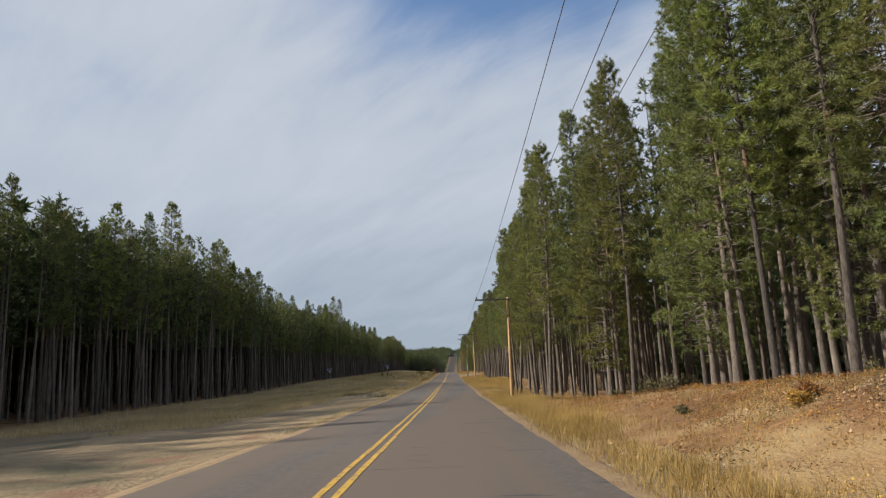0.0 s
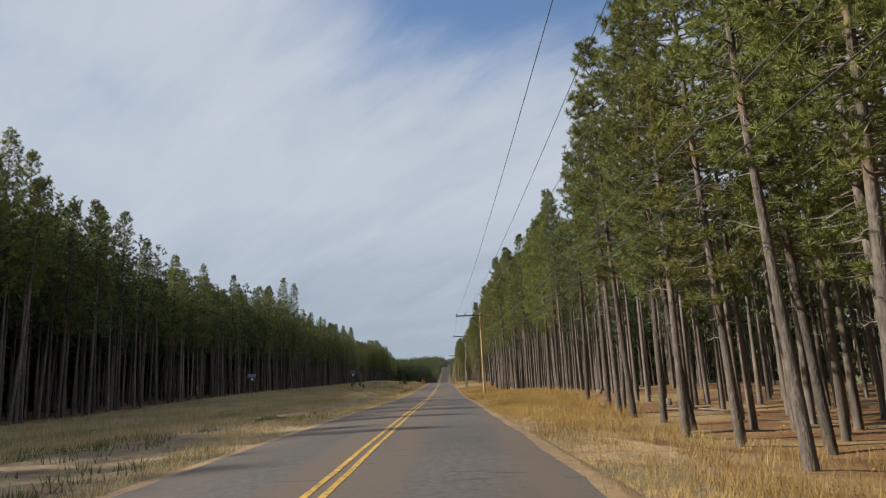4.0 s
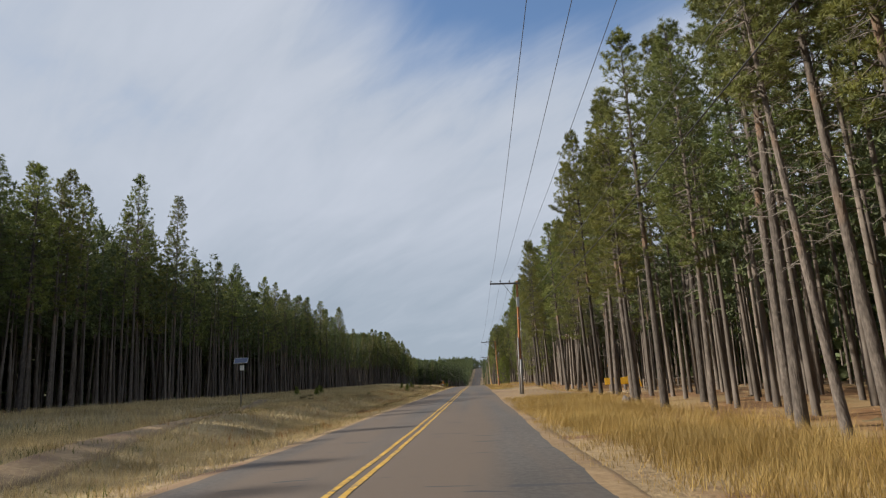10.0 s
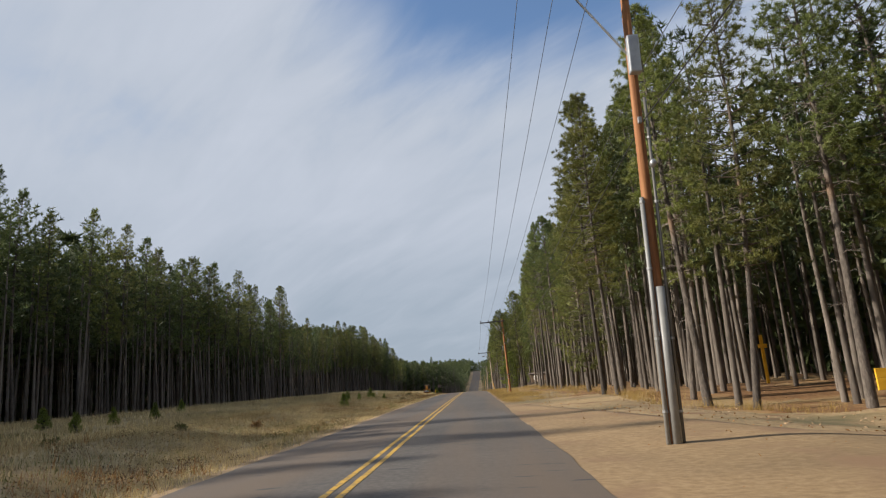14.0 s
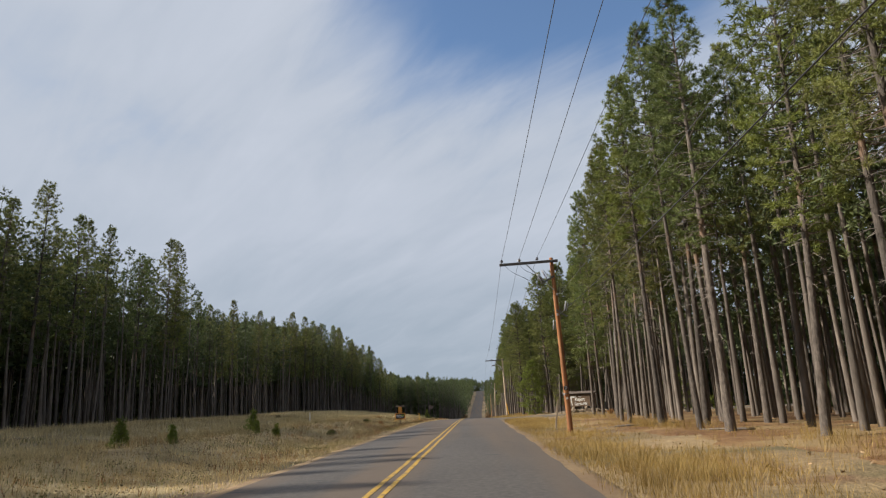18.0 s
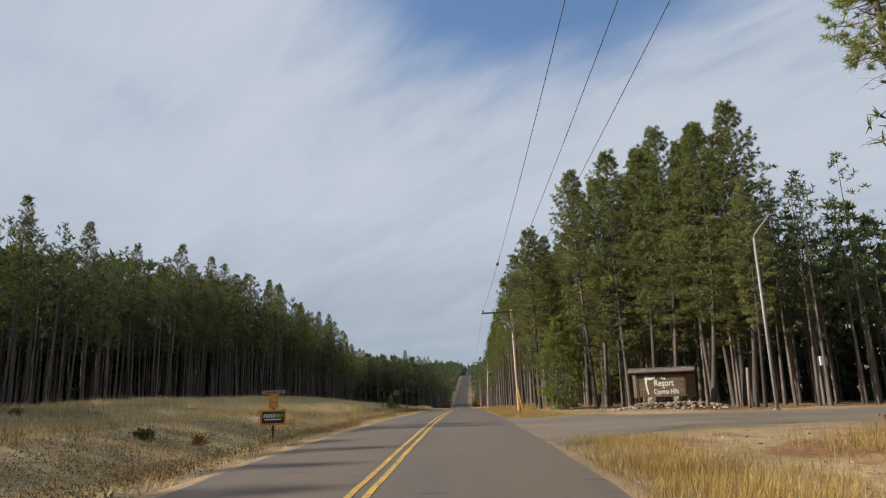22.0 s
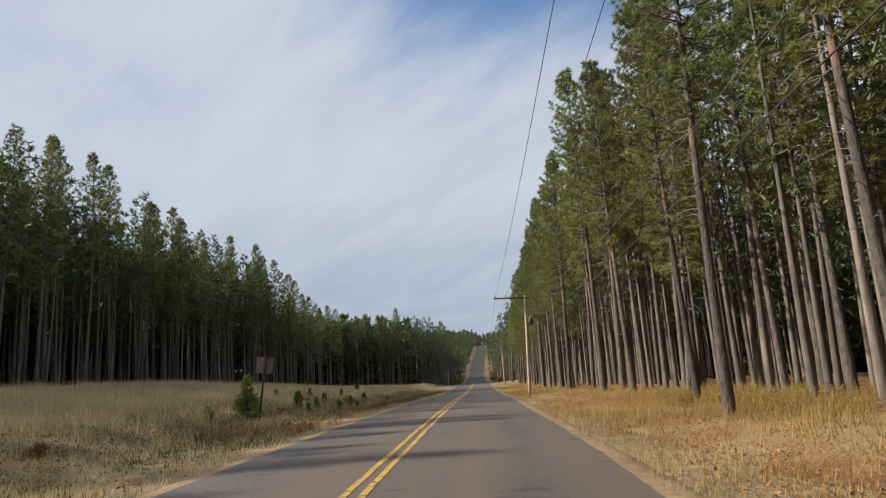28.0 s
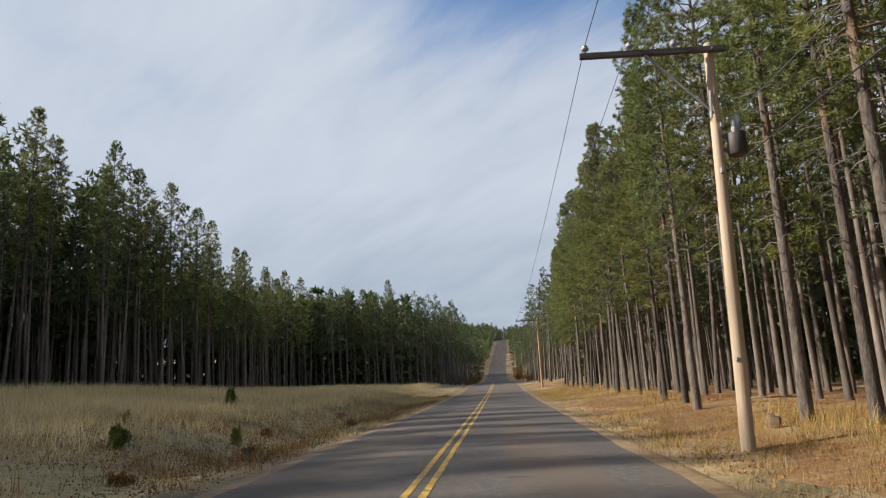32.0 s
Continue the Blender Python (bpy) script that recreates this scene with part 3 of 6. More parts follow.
def floor_edge(y):
    return np.where(y < 44, np.interp(y, [-30, 30, 38, 44], [3.3, 3.4, 4.2, 4.8]), np.maximum(3.5, np.array([right_edge(v) for v in y]) - np.interp(y, [300, 330], [2.4, 3.2])))


strip("forest_floor", lines((-24, 470, 1.2)), [(lambda y, k=k: floor_edge(y) + 0.5 * np.sin(0.7 * y) + 0.4 * np.sin(1.9 * y + 1) + k) for k in (0, 0.5, 1, 1.6, 2.4, 3.4, 4.6, 6, 8, 10, 13, 17, 22, 28, 36, 46)],
      lambda X, Y: land(X, Y) - 0.05 + 0.08 * ease((X - X[:, :1]) / 0.8) * ease((1 - paved(X, Y)) * 2) - 0.25 * ease(paved(X, Y) * 3), LITTER, "orange-brown carpet of needles and leaf litter", "forest floor")
strip("forest_floor", lines((-24, 484, 2.0)), [(lambda y, k=k: np.array([left_edge(v) for v in y]) + 1.2 + 0.6 * np.sin(0.5 * y) + 0.5 * np.sin(1.3 * y + 2) - k) for k in (0, 0.6, 1.2, 2, 3, 5, 8, 12, 17, 23, 30, 38)],
      lambda X, Y: land(X, Y) - 0.05 + 0.12 * ease((X[:, :1] - X) / 0.8), LITTER, "shaded brown needle litter under the dark pines", "forest floor")
strip("meadow", lines((88, 484, 1.5)), [(lambda y, u=u: (1 - u ** 1.3) * (ROAD_LEFT - 0.55 + 0.12 * np.sin(0.31 * y) + 0.1 * np.sin(0.83 * y + 1)) + u ** 1.3 * (np.array([left_edge(v) for v in y]) - 1.0)) for u in np.linspace(0, 1, 56)],
      lambda X, Y: land(X, Y) - 0.06 + 0.1 * ease((X[:, :1] - X) / 2.0), TURF, "golden dry meadow beside the road", "meadow")
strip("dirt_track", lines((88, 192, 1.5)), [(lambda y, w=w: np.interp(y, [18, 60, 72, 100, 120, 141, 150, 167, 180, 192], [-8.4, -8.6, -9.6, -9.0, -9.0, -9.9, -11.8, -14.8, -17.6, -21.0]) + w * np.interp(y, [18, 60, 84, 130, 192], [1.7, 1.7, 0.7, 0.6, 0.5]) * (1 + 0.2 * np.sin(0.31 * y))) for w in (-1.3, -1, -0.5, 0, 0.5, 1, 1.3)],
      lambda X, Y: land(X, Y) + 0.11 - 0.13 * ease(np.abs(X - X[:, 3:4]) / np.abs(X[:, :1] - X[:, 3:4]) * 4 - 3), GRAVEL, "pale bare dirt track through the dry meadow", "dirt track")
apron("side_road", 284.5, 297.0, 70, DUSTY_ASPHALT, "asphalt side road that leads off past the resort sign")
apron("driveway", 180.5, 190.0, 32, GRAVEL, "wide sandy gravel driveway leading into the pines", 27.0)


# ---- trees ----
def tube_arrays(points, radii, n):
    points, radii = np.asarray(points, float), np.asarray(radii, float)
    a = np.gradient(points, axis=0)
    a /= np.linalg.norm(a, axis=1, keepdims=True) + 1e-9
    ref = np.where(np.abs(a[:, 2:]) > 0.9, np.array([[1.0, 0, 0]]), np.array([[0, 0, 1.0]]))
    u = np.cross(a, ref); u /= np.linalg.norm(u, axis=1, keepdims=True)
    w = np.cross(a, u)
    t = np.arange(n) * 2 * np.pi / n
    v = points[:, None] + radii[:, None, None] * (np.cos(t)[None, :, None] * u[:, None] + np.sin(t)[None, :, None] * w[:, None])
    k = np.arange(len(points) - 1)[:, None] * n
    i = np.arange(n)[None]
    j = (i + 1) % n
    f = np.stack([k + i, k + j, k + n + j, k + n + i], -1).reshape(-1, 4)
    f = np.concatenate([f[:, [0, 1, 2]], f[:, [0, 2, 3]]])
    return v.reshape(-1, 3), f


def join(pieces):
    vs, fs, k = [], [], 0
    for v, f in pieces:
        vs.append(v); fs.append(f + k); k += len(v)
    return np.concatenate(vs), np.concatenate(fs)


def spikes(at, way, count, length, width, rng):
    """Needle tufts: thin triangles that fan out round each place along its way."""
    n = len(at)
    d = way[:, None] * 0.75 + rng.normal(0, 0.75, (n, count, 3))
    d[..., 2] += 0.18
    d /= np.linalg.norm(d, axis=-1, keepdims=True)
    side = np.cross(d, rng.normal(0, 1, (n, count, 3)))
    side /= np.linalg.norm(side, axis=-1, keepdims=True) + 1e-9
    ln = length * rng.uniform(0.6, 1.3, (n, count, 1))
    root = at[:, None] + rng.normal(0, 0.25 * length, (n, count, 3))
    v = np.stack([root + side * width * 0.5 - d * ln * 0.3, root + d * ln * 0.8, root - side * width * 0.5 - d * ln * 0.3], 2).reshape(-1, 3)
    return v, np.arange(len(v)).reshape(-1, 3)


def brushes(at, way, count, length, width, rng):
    """Needle brushes: each a short-stalked star of flat needles that opens upwards and outwards."""
    n = len(at)
    d = rng.normal(0, 1, (n, count, 3))
    d /= np.linalg.norm(d, axis=-1, keepdims=True)
    d = d + way[:, None] * 0.62
    d /= np.linalg.norm(d, axis=-1, keepdims=True)
    side = np.cross(d, rng.normal(0, 1, (n, count, 3)))
    side /= np.linalg.norm(side, axis=-1, keepdims=True) + 1e-9
    size = rng.uniform(0.75, 1.3, (n, 1, 1)) * length
    ln = size * rng.uniform(0.7, 1.15, (n, count, 1))
    root = at[:, None] + d * ln * 0.05
    v = np.stack([root + side * width * 0.5, root + d * ln, root - side * width * 0.5], 2).reshape(-1, 3)
    return v, np.arange(len(v)).reshape(-1, 3)


def pine(seed, height, bare, spread, whorl=0.42, per=5, clumps=8, count=14, length=0.22, width=0.045, dead=0, sides=8, girth=0.2, ragged=0.2, cone=False):
    """A pine: trunk with limbs in whorls, a crown of needle brushes and dead grey branches below it. bare: the crown's foot as a share of the height."""
    rng = np.random.default_rng(seed)
    fine = sides > 5
    zs = np.linspace(0, 1, 9 if fine else 4)
    sway = rng.normal(0, 0.16, 2)
    axis = np.stack([sway[0] * np.sin(zs * 2.2) * height / 16, sway[1] * np.sin(zs * 2.7) * height / 16, zs * height - 0.3 * (zs == 0)], 1)
    rad = 0.76 * girth * (1 - 0.74 * zs - 0.23 * zs ** 3) * (1 + 0.25 * np.exp(-zs * 34))
    wood = [tube_arrays(axis, rad, sides)]
    at_height = lambda h: np.stack([np.interp(h, axis[:, 2], axis[:, k]) for k in range(3)], -1)
    foot = height * bare
    spots, ways = [], []
    h, lobe = foot, rng.uniform(0, 6.28)
    while h < height * 0.985:
        u = (h - foot) / (height - foot)
        reach = spread * float(np.interp(u, [0, 0.12, 0.3, 0.55, 0.78, 0.92, 1.0], [1.0, 0.95, 0.8, 0.5, 0.27, 0.12, 0.05] if cone else [0.55, 0.85, 1.0, 0.86, 0.54, 0.28, 0.08]))
        turn = rng.uniform(0, 6.28)
        number = per if u < 0.8 else max(3, per - 1)
        for k in range(number):
            if rng.random() < ragged * (1.2 - u):
                continue
            a = turn + 6.28 * k / number + rng.uniform(-0.35, 0.35)
            r = reach * rng.uniform(0.62, 1.12) * (1 + 0.16 * math.sin(a - lobe + 0.5 * h))
            slope = -0.22 + 0.85 * u ** 1.4 + rng.normal(0, 0.12)
            p = at_height(h + rng.uniform(-0.12, 0.12))
            out = np.array([math.cos(a), math.sin(a), 0.0])
            across = np.array([-out[1], out[0], 0.0])
            if fine:
                s = np.linspace(0, 0.92, 4)[:, None]
                wood.append(tube_arrays(p + out * r * s + np.array([0, 0, r]) * (slope * s + 0.3 * s ** 2), [0.032, 0.022, 0.014, 0.005], 3))
            m = max(2, int(round(clumps * (0.25 + 0.75 * r / spread))))
            t = (0.34 + 0.68 * np.sqrt((np.arange(m) + rng.uniform(0.2, 0.8, m)) / m))[:, None]
            c = p + out * r * t + np.array([0, 0, r]) * (slope * t + 0.3 * t ** 2)
            c = c + across * rng.uniform(-1, 1, (m, 1)) * (0.12 + 0.42 * r * (1.15 - 0.6 * t)) + np.array([0, 0, 1]) * rng.uniform(-0.05, 0.2, (m, 1))
            spots.append(c)
            w = out * (0.35 + 0.5 * rng.random((m, 1))) + across * rng.normal(0, 0.3, (m, 1)) + np.array([0, 0, 0.8])
            ways.append(w / np.linalg.norm(w, axis=1, keepdims=True))
        h += whorl * rng.uniform(0.75, 1.25) * (1.0 if u < 0.85 else 0.6)
    tip = at_height(height * np.linspace(0.965, 1.0, 3))
    spots.append(tip); ways.append(np.repeat([[0, 0, 1.0]], 3, 0))
    crown = brushes(np.concatenate(spots), np.concatenate(ways), count, length, width, rng)
    twigs = []
    for _ in range(dead):
        h = height * (0.16 + (bare + 0.2 - 0.16) * rng.random() ** 0.6)
        p, a, ln = at_height(h), rng.uniform(0, 6.28), rng.uniform(0.35, 1.0) * (0.5 + 1.3 * h / height)
        q = p + np.array([math.cos(a), math.sin(a), rng.uniform(-0.55, 0.25)]) * ln
        mid = (p + q) / 2 + [0, 0, 0.1 * ln] + rng.normal(0, 0.07, 3) * ln
        twigs.append(tube_arrays([p, mid, q], [0.014, 0.010, 0.003], 3))
        for _ in range(3):
            f = mid + (q - mid) * rng.uniform(-0.3, 0.9)
            twigs.append(tube_arrays([f, f + (q - p) * 0.25 + rng.normal(0, 0.17, 3) * ln], [0.007, 0.002], 3))
    return join(wood), crown, join(twigs) if twigs else None


def tree_thing(kind, label, group, seed, **shape):
    (tv, tf), (cv, cf), dead = pine(seed, **shape)
    t = thing("pine_tree", Matrix(), label, "tree", group)
    bark = len(tf)
    if dead:
        tv, tf = join([(tv, tf), dead])
    stem = raw_mesh("trunk", tv, tf, BARK, True)
    stem.materials.append(DRY_TWIG)
    stem.polygons.foreach_set("material_index", (np.arange(len(tf)) >= bark).astype(np.int32))
    part("trunk", stem, None, t)
    part("crown", raw_mesh("crown", cv, cf, SAPLING if kind == "young" else NEEDLES), None, t)
    return t


def heights(*knots):
    """Height of the tree tops along y."""
    return lambda y: np.interp(y, [k[0] for k in knots], [k[1] for k in knots])


left_top = heights((-60, 23.5), (40, 23.5), (56, 23), (70, 23.4), (85, 24.5), (100, 24.5), (112, 24), (127, 22.8), (138, 20), (165, 19.5), (180, 20.4), (205, 19.4), (232, 19.0), (262, 19.3), (281, 18), (292, 17.6), (302, 15.4), (320, 15.4), (334, 17.6), (360, 19.2), (377, 20.5), (390, 19.2), (400, 19.4), (416, 21), (429, 20.6), (438, 17.2), (470, 17.6), (492, 18), (560, 17), (640, 14), (900, 13))
right_top = heights((-60, 18.5), (30, 19.5), (46, 17.4), (65, 16.8), (80, 16), (98, 15.6), (112, 16.8), (121, 17.6), (139, 18), (150, 18.8), (168, 20), (178, 20.2), (188, 20.4), (199, 22), (212, 23.6), (232, 22), (250, 20.6), (262, 19.4), (280, 18.5), (300, 17.6), (330, 19.0), (351, 20.0), (372, 20.0), (386, 18.4), (415, 19.8), (438, 17.4), (470, 18.0), (500, 15.6), (560, 13.0), (640, 11.4), (900, 11))
tall = "tall lodgepole pine with a bare trunk at the forest edge"
SHAPES = [dict(height=h, bare=b, spread=s, dead=w, girth=g, ragged=k, per=6, clumps=12, count=32, length=0.205, width=0.0215)
          for h, b, s, w, g, k in ((18.0, 0.34, 1.7, 50, 0.17, 0.22), (18.6, 0.42, 1.6, 70, 0.195, 0.3), (17.4, 0.28, 1.85, 40, 0.165, 0.18), (18.2, 0.5, 1.45, 80, 0.17, 0.36), (17.0, 0.22, 1.9, 34, 0.155, 0.16), (18.4, 0.38, 1.65, 90, 0.21, 0.44), (18.8, 0.64, 1.35, 60, 0.185, 0.45))]
near = [tree_thing("tall", tall, "pines along the road", 11 + k, **s) for k, s in enumerate(SHAPES)]
bushy = tree_thing("full", "full bushy pine with boughs low to the ground", "pines along the road", 31, height=14.5, bare=0.12, spread=2.5, per=6, clumps=13, count=32, length=0.205, width=0.021, dead=26, girth=0.21, ragged=0.1)
young = tree_thing("young", "full bright-green young pine with boughs to the ground", "pines along the road", 33, height=9.0, bare=0.03, spread=2.5, whorl=0.32, per=7, clumps=15, count=24, length=0.22, width=0.036, girth=0.14, ragged=0.08)
FAR_SHAPES = [dict(height=h, bare=b, spread=s, per=5, clumps=9, count=22, length=0.22, width=0.034, dead=14, girth=0.2, ragged=k) for h, b, s, k in ((20.5, 0.42, 1.75, 0.2), (19.0, 0.5, 1.5, 0.3), (21.5, 0.46, 1.6, 0.24), (18.0, 0.38, 1.85, 0.16), (20.0, 0.54, 1.4, 0.36))]
across_road = [tree_thing("tall", "tall dark lodgepole pine at the meadow's far edge", "pines across the meadow", 51 + k, **s) for k, s in enumerate(FAR_SHAPES)]

def off_ways(spots):
    """Leaves out the places on the side ways, at the cabin, along the glade that opens to it and along the sandy footpath to the yellow signpost."""
    path = lambda x, y: 186 < y < 216 and abs(x - (7.6 + (y - 186) * 0.355)) < 1.0
    to_cabin = lambda x, y: 186 < y < 226 and abs(x - 0.43 - (y - 162.5) * 0.6) < 0.3 + 0.022 * (y - 162.5)
    return [(x, y) for x, y in spots if not to_cabin(x, y) and not (1 < x < 72 and 281 < y < 300.5) and not (1 < x < 30 and 177 < y < 193) and not (33 < x < 51 and 222 < y < 240) and not path(x, y)]


rng = np.random.default_rng(5)
placed = []


def free(x, y, gap):
    return all((x - a) ** 2 + (y - b) ** 2 > gap * gap for a, b in placed[-400:])


def plant(source, x, y, scale=1.0, lean=1.2, slim=1.0):
    m = pose(x, y, ground_at(x, y) - 0.05, rng.normal(0, lean), rng.normal(0, lean), rng.uniform(0, 360)) @ Matrix.Diagonal((scale * slim, scale * slim, scale, 1))
    made = copy_thing(source, m)
    made.matrix_basis = m
    placed.append((x, y))
    return made


def plant_tall(sources, shapes, k, x, y, height, slim=1.0):
    return plant(sources[k], x, y, height / shapes[k]["height"], 1.0, slim * rng.uniform(0.9, 1.1))


front = [[(11.4, 28.0), (10.2, 21.0), (12.6, 24.0), (14.2, 19.5), (8.8, 32.5), (8.0, 38.8), (6.2, 43.2), (5.9, 40.6), (6.1, 48.2), (7.0, 49.6)],
         [(6.2, 68.8), (6.9, 67.2), (6.0, 62.6), (6.1, 60.6), (7.1, 61.8), (7.0, 76.3), (8.3, 66.0), (8.5, 63.2)],
         [(8.7, 131.3), (9.9, 130.2), (10.9, 129.0), (12.5, 127.6), (13.2, 125.0), (9.4, 142.0), (8.0, 143.2), (10.6, 140.8), (9.7, 135.2), (8.6, 128.4)],
         [(10.48, 182.2), (11.65, 180.6), (12.4, 179.2), (11.6, 176.4), (11.0, 171.5), (9.0, 178.2)],
         [(11.6, 262.0), (16.9, 255.9), (15.9, 247.2), (18.4, 249.4), (14.0, 236.8), (10.9, 229.1), (14.3, 232.6), (8.8, 261.0), (10.9, 263.4), (10.4, 250.6), (9.2, 247.8), (9.6, 245.6), (13.0, 264.6)],
         [(16.4, 306.5), (20.2, 312.4), (17.6, 309.5), (18.8, 305.6), (13.2, 315.5), (14.6, 313.4), (12.4, 320.5), (15.8, 316.8), (11.6, 324.6), (17.2, 318.6), (10.8, 316.9), (16.4, 322.0), (15.4, 311.0), (16.9, 313.6), (18.7, 315.2), (14.0, 318.2), (19.6, 309.0), (19.0, 312.6)],
         [(6.3, 340.4), (10.4, 346.3), (12.3, 347.6), (7.0, 361.2), (8.7, 363.6), (9.2, 360.6), (7.8, 366.3), (6.3, 389.5), (6.6, 386.0), (6.5, 381.6), (6.6, 377.4), (7.2, 375.0), (6.6, 372.4)]]
for row in front:
    for k, (x, y) in enumerate(row):
        plant_tall(near, SHAPES, (2, 4, 0)[k % 3] if 303 < y < 330 else (3, 1)[k % 2] if 165 < y < 184 else (1, 5, 3)[k % 3] if 120 < y < 145 else (1, 5, 0)[k % 3] if y > 335 else (k * 2 + len(row)) % 6, x, y, float(right_top(y)) * rng.uniform(0.86, 0.97) * ((1.3 if x > 13 else 1.2) if 303 < y < 325 and x > 10 else 1.07 if 120 < y < 145 else 1.0), 1.2 if 303 < y < 325 else 1.0)
for source, x, y, s in ((young, 8.4, 318.2, 0.86), (near[4], 9.6, 331.5, 0.95), (near[1], 7.4, 45.5, 0.92), (near[2], 9.0, 35.5, 1.0)):
    plant(source, x, y, s)
plant(near[1], 7.8, 335.5, rng.uniform(0.95, 1.1))
for x, y in ((8.5, 36.0), (9.2, 226.5), (10.8, 27.5), (13.4, 21.5), (12.6, 30.0)):
    plant(bushy, x, y, rng.uniform(0.85, 1.05))
for source, x, y, s, slim in ((near[4], 7.3, 327.0, 1.08, 1.35), (near[0], 8.6, 332.0, 1.0, 1.2), (near[2], 10.6, 331.0, 1.0, 1.2), (bushy, 12.8, 323.0, 0.7, 1.0), (bushy, 14.8, 318.5, 0.65, 1.0), (bushy, 13.6, 330.0, 0.8, 1.0)):
    plant(source, x, y, s, slim=slim)
y = 13.0
while y < 445:
    y += rng.uniform(2.1, 3.9)
    for depth in (rng.uniform(0, 1.6), rng.uniform(2.4, 4.4)):
        x = right_edge(y) + depth
        if free(x, y, 1.7) and off_ways([(x, y)]) and rng.random() < (0.8 if depth < 2 else 0.5):
            kind = int(rng.choice([0, 2, 4, 1, 2, 5] if y < 75 or 318 < y < 335 else [1, 3, 5, 1, 0, 5] if y < 180 else [1, 0, 0, 1, 2, 2] if y > 380 else [1, 0, 5, 1, 5, 2] if y > 335 else [0, 1, 2, 3, 1, 5]))
            back = 4.0 if 276.5 < y < 281 else 0.0      # the corner of the side road stays open
            plant_tall(near, SHAPES, kind, x + back, y, float(right_top(y)) * (rng.uniform(0.82, 0.95) if depth < 2 else rng.uniform(0.9, 1.03)))
# tall single pines that stand out of the wood's edge across the meadow
for k, (y, h) in enumerate(((63, 21.5), (71, 23.5), (79, 24.2), (87, 27.3), (93, 24.1), (106, 26), (110, 25.3), (121, 23.2), (127, 23.1), (139, 20.0), (149, 20.3), (160, 20.2), (176, 20.2), (180, 20.7), (191, 23.9), (200, 23.9), (214, 18.8), (219, 19.1), (231, 19), (237, 18.9), (257, 19.2), (261, 19.4), (278, 18.6), (285, 17), (289, 20.0), (291, 20.3), (309, 16.3), (326, 16.2), (334, 18), (344, 18.5), (360, 19.3), (371, 20.5), (376, 20.6), (380, 21), (391, 19.6), (399, 19.2), (407, 20.5), (416, 21.3), (421, 20.6), (427, 21.2), (437, 17), (443, 18), (478, 18.5))):
    plant_tall(across_road, FAR_SHAPES, (k * 2) % 5, left_edge(y) - 1.0, y, h, 0.92)
y = 18.0
while y < 470:
    y += rng.uniform(3.0, 4.8)
    x = left_edge(y) + rng.uniform(-2.4, 0.6)
    if free(x, y, 1.5):
        plant_tall(across_road, FAR_SHAPES, int(rng.integers(0, 5)), x, y, float(left_top(y)) * rng.uniform(0.86, 1.0))
for ob in (*near, bushy, young, *across_road):
    for child in list(ob.children):
        bpy.data.objects.remove(child)
    bpy.data.objects.remove(ob)


def forest(name, label, spots, variants, seed, tops=1.0):
    """Many trees as one object: trunks and crowns from a few variants."""
    r = np.random.default_rng(seed)
    spots = np.asarray(spots)
    z = land(spots[:, 0], spots[:, 1]) - 0.05
    which = r.integers(0, len(variants), len(spots))
    turn, size = r.uniform(0, 6.28, len(spots)), np.where(spots[:, 0] < 0, r.uniform(0.82, 0.97, len(spots)) * left_top(spots[:, 1]), r.uniform(0.74, 0.92, len(spots)) * right_top(spots[:, 1])) * tops / 18.0
    V, F, M, k = [], [], [], 0
    for i, (trunk, crown, _) in enumerate(variants):
        sel = np.nonzero(which == i)[0]
        if not len(sel):
            continue
        c, s, g = np.cos(turn[sel]) * size[sel], np.sin(turn[sel]) * size[sel], size[sel]
        for slot, (v, f) in enumerate((trunk, crown)):
            P = np.stack([c[:, None] * v[:, 0] - s[:, None] * v[:, 1] + spots[sel, 0, None], s[:, None] * v[:, 0] + c[:, None] * v[:, 1] + spots[sel, 1, None], g[:, None] * v[:, 2] + z[sel, None]], -1)
            V.append(P.reshape(-1, 3))
            F.append((f[None] + (np.arange(len(sel)) * len(v))[:, None, None] + k).reshape(-1, 3))
            M.append(np.full(len(sel) * len(f), slot, np.int32))
            k += len(sel) * len(v)
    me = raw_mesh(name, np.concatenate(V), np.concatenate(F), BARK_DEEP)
    me.materials.append(NEEDLES_SHADED)
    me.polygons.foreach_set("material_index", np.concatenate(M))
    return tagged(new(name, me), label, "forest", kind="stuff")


def scatter(x_from, x_to, y0, y1, step, seed):
    """Jittered places between two lines given as functions of y."""
    r = np.random.default_rng(seed)
    out = []
    for y in np.arange(y0, y1, step):
        for x in np.arange(x_from(y), x_to(y), step):
            out.append((x + r.uniform(-0.45, 0.45) * step, y + r.uniform(-0.45, 0.45) * step))
    return out


low = [pine(71 + k, height=h, bare=b, spread=s, whorl=0.8, per=4, clumps=4, count=7, length=0.35, width=0.09, sides=5, girth=0.18) for k, (h, b, s) in enumerate(((18.0, 0.34, 2.0), (18.8, 0.42, 1.8), (17.4, 0.3, 2.1), (18.0, 0.46, 1.8)))]
deep = [pine(81 + k, height=h, bare=b, spread=s, whorl=1.7, per=4, clumps=2, count=5, length=0.75, width=0.34, sides=4, girth=0.17) for k, (h, b, s) in enumerate(((18.0, 0.42, 2.1), (18.6, 0.5, 1.9), (17.2, 0.4, 2.1)))]
tall_low = [pine(91 + k, height=h, bare=b, spread=s, whorl=0.85, per=4, clumps=4, count=6, length=0.4, width=0.13, sides=5, girth=0.18) for k, (h, b, s) in enumerate(((18.0, 0.42, 2.0), (18.8, 0.48, 1.8), (17.2, 0.4, 2.1)))]
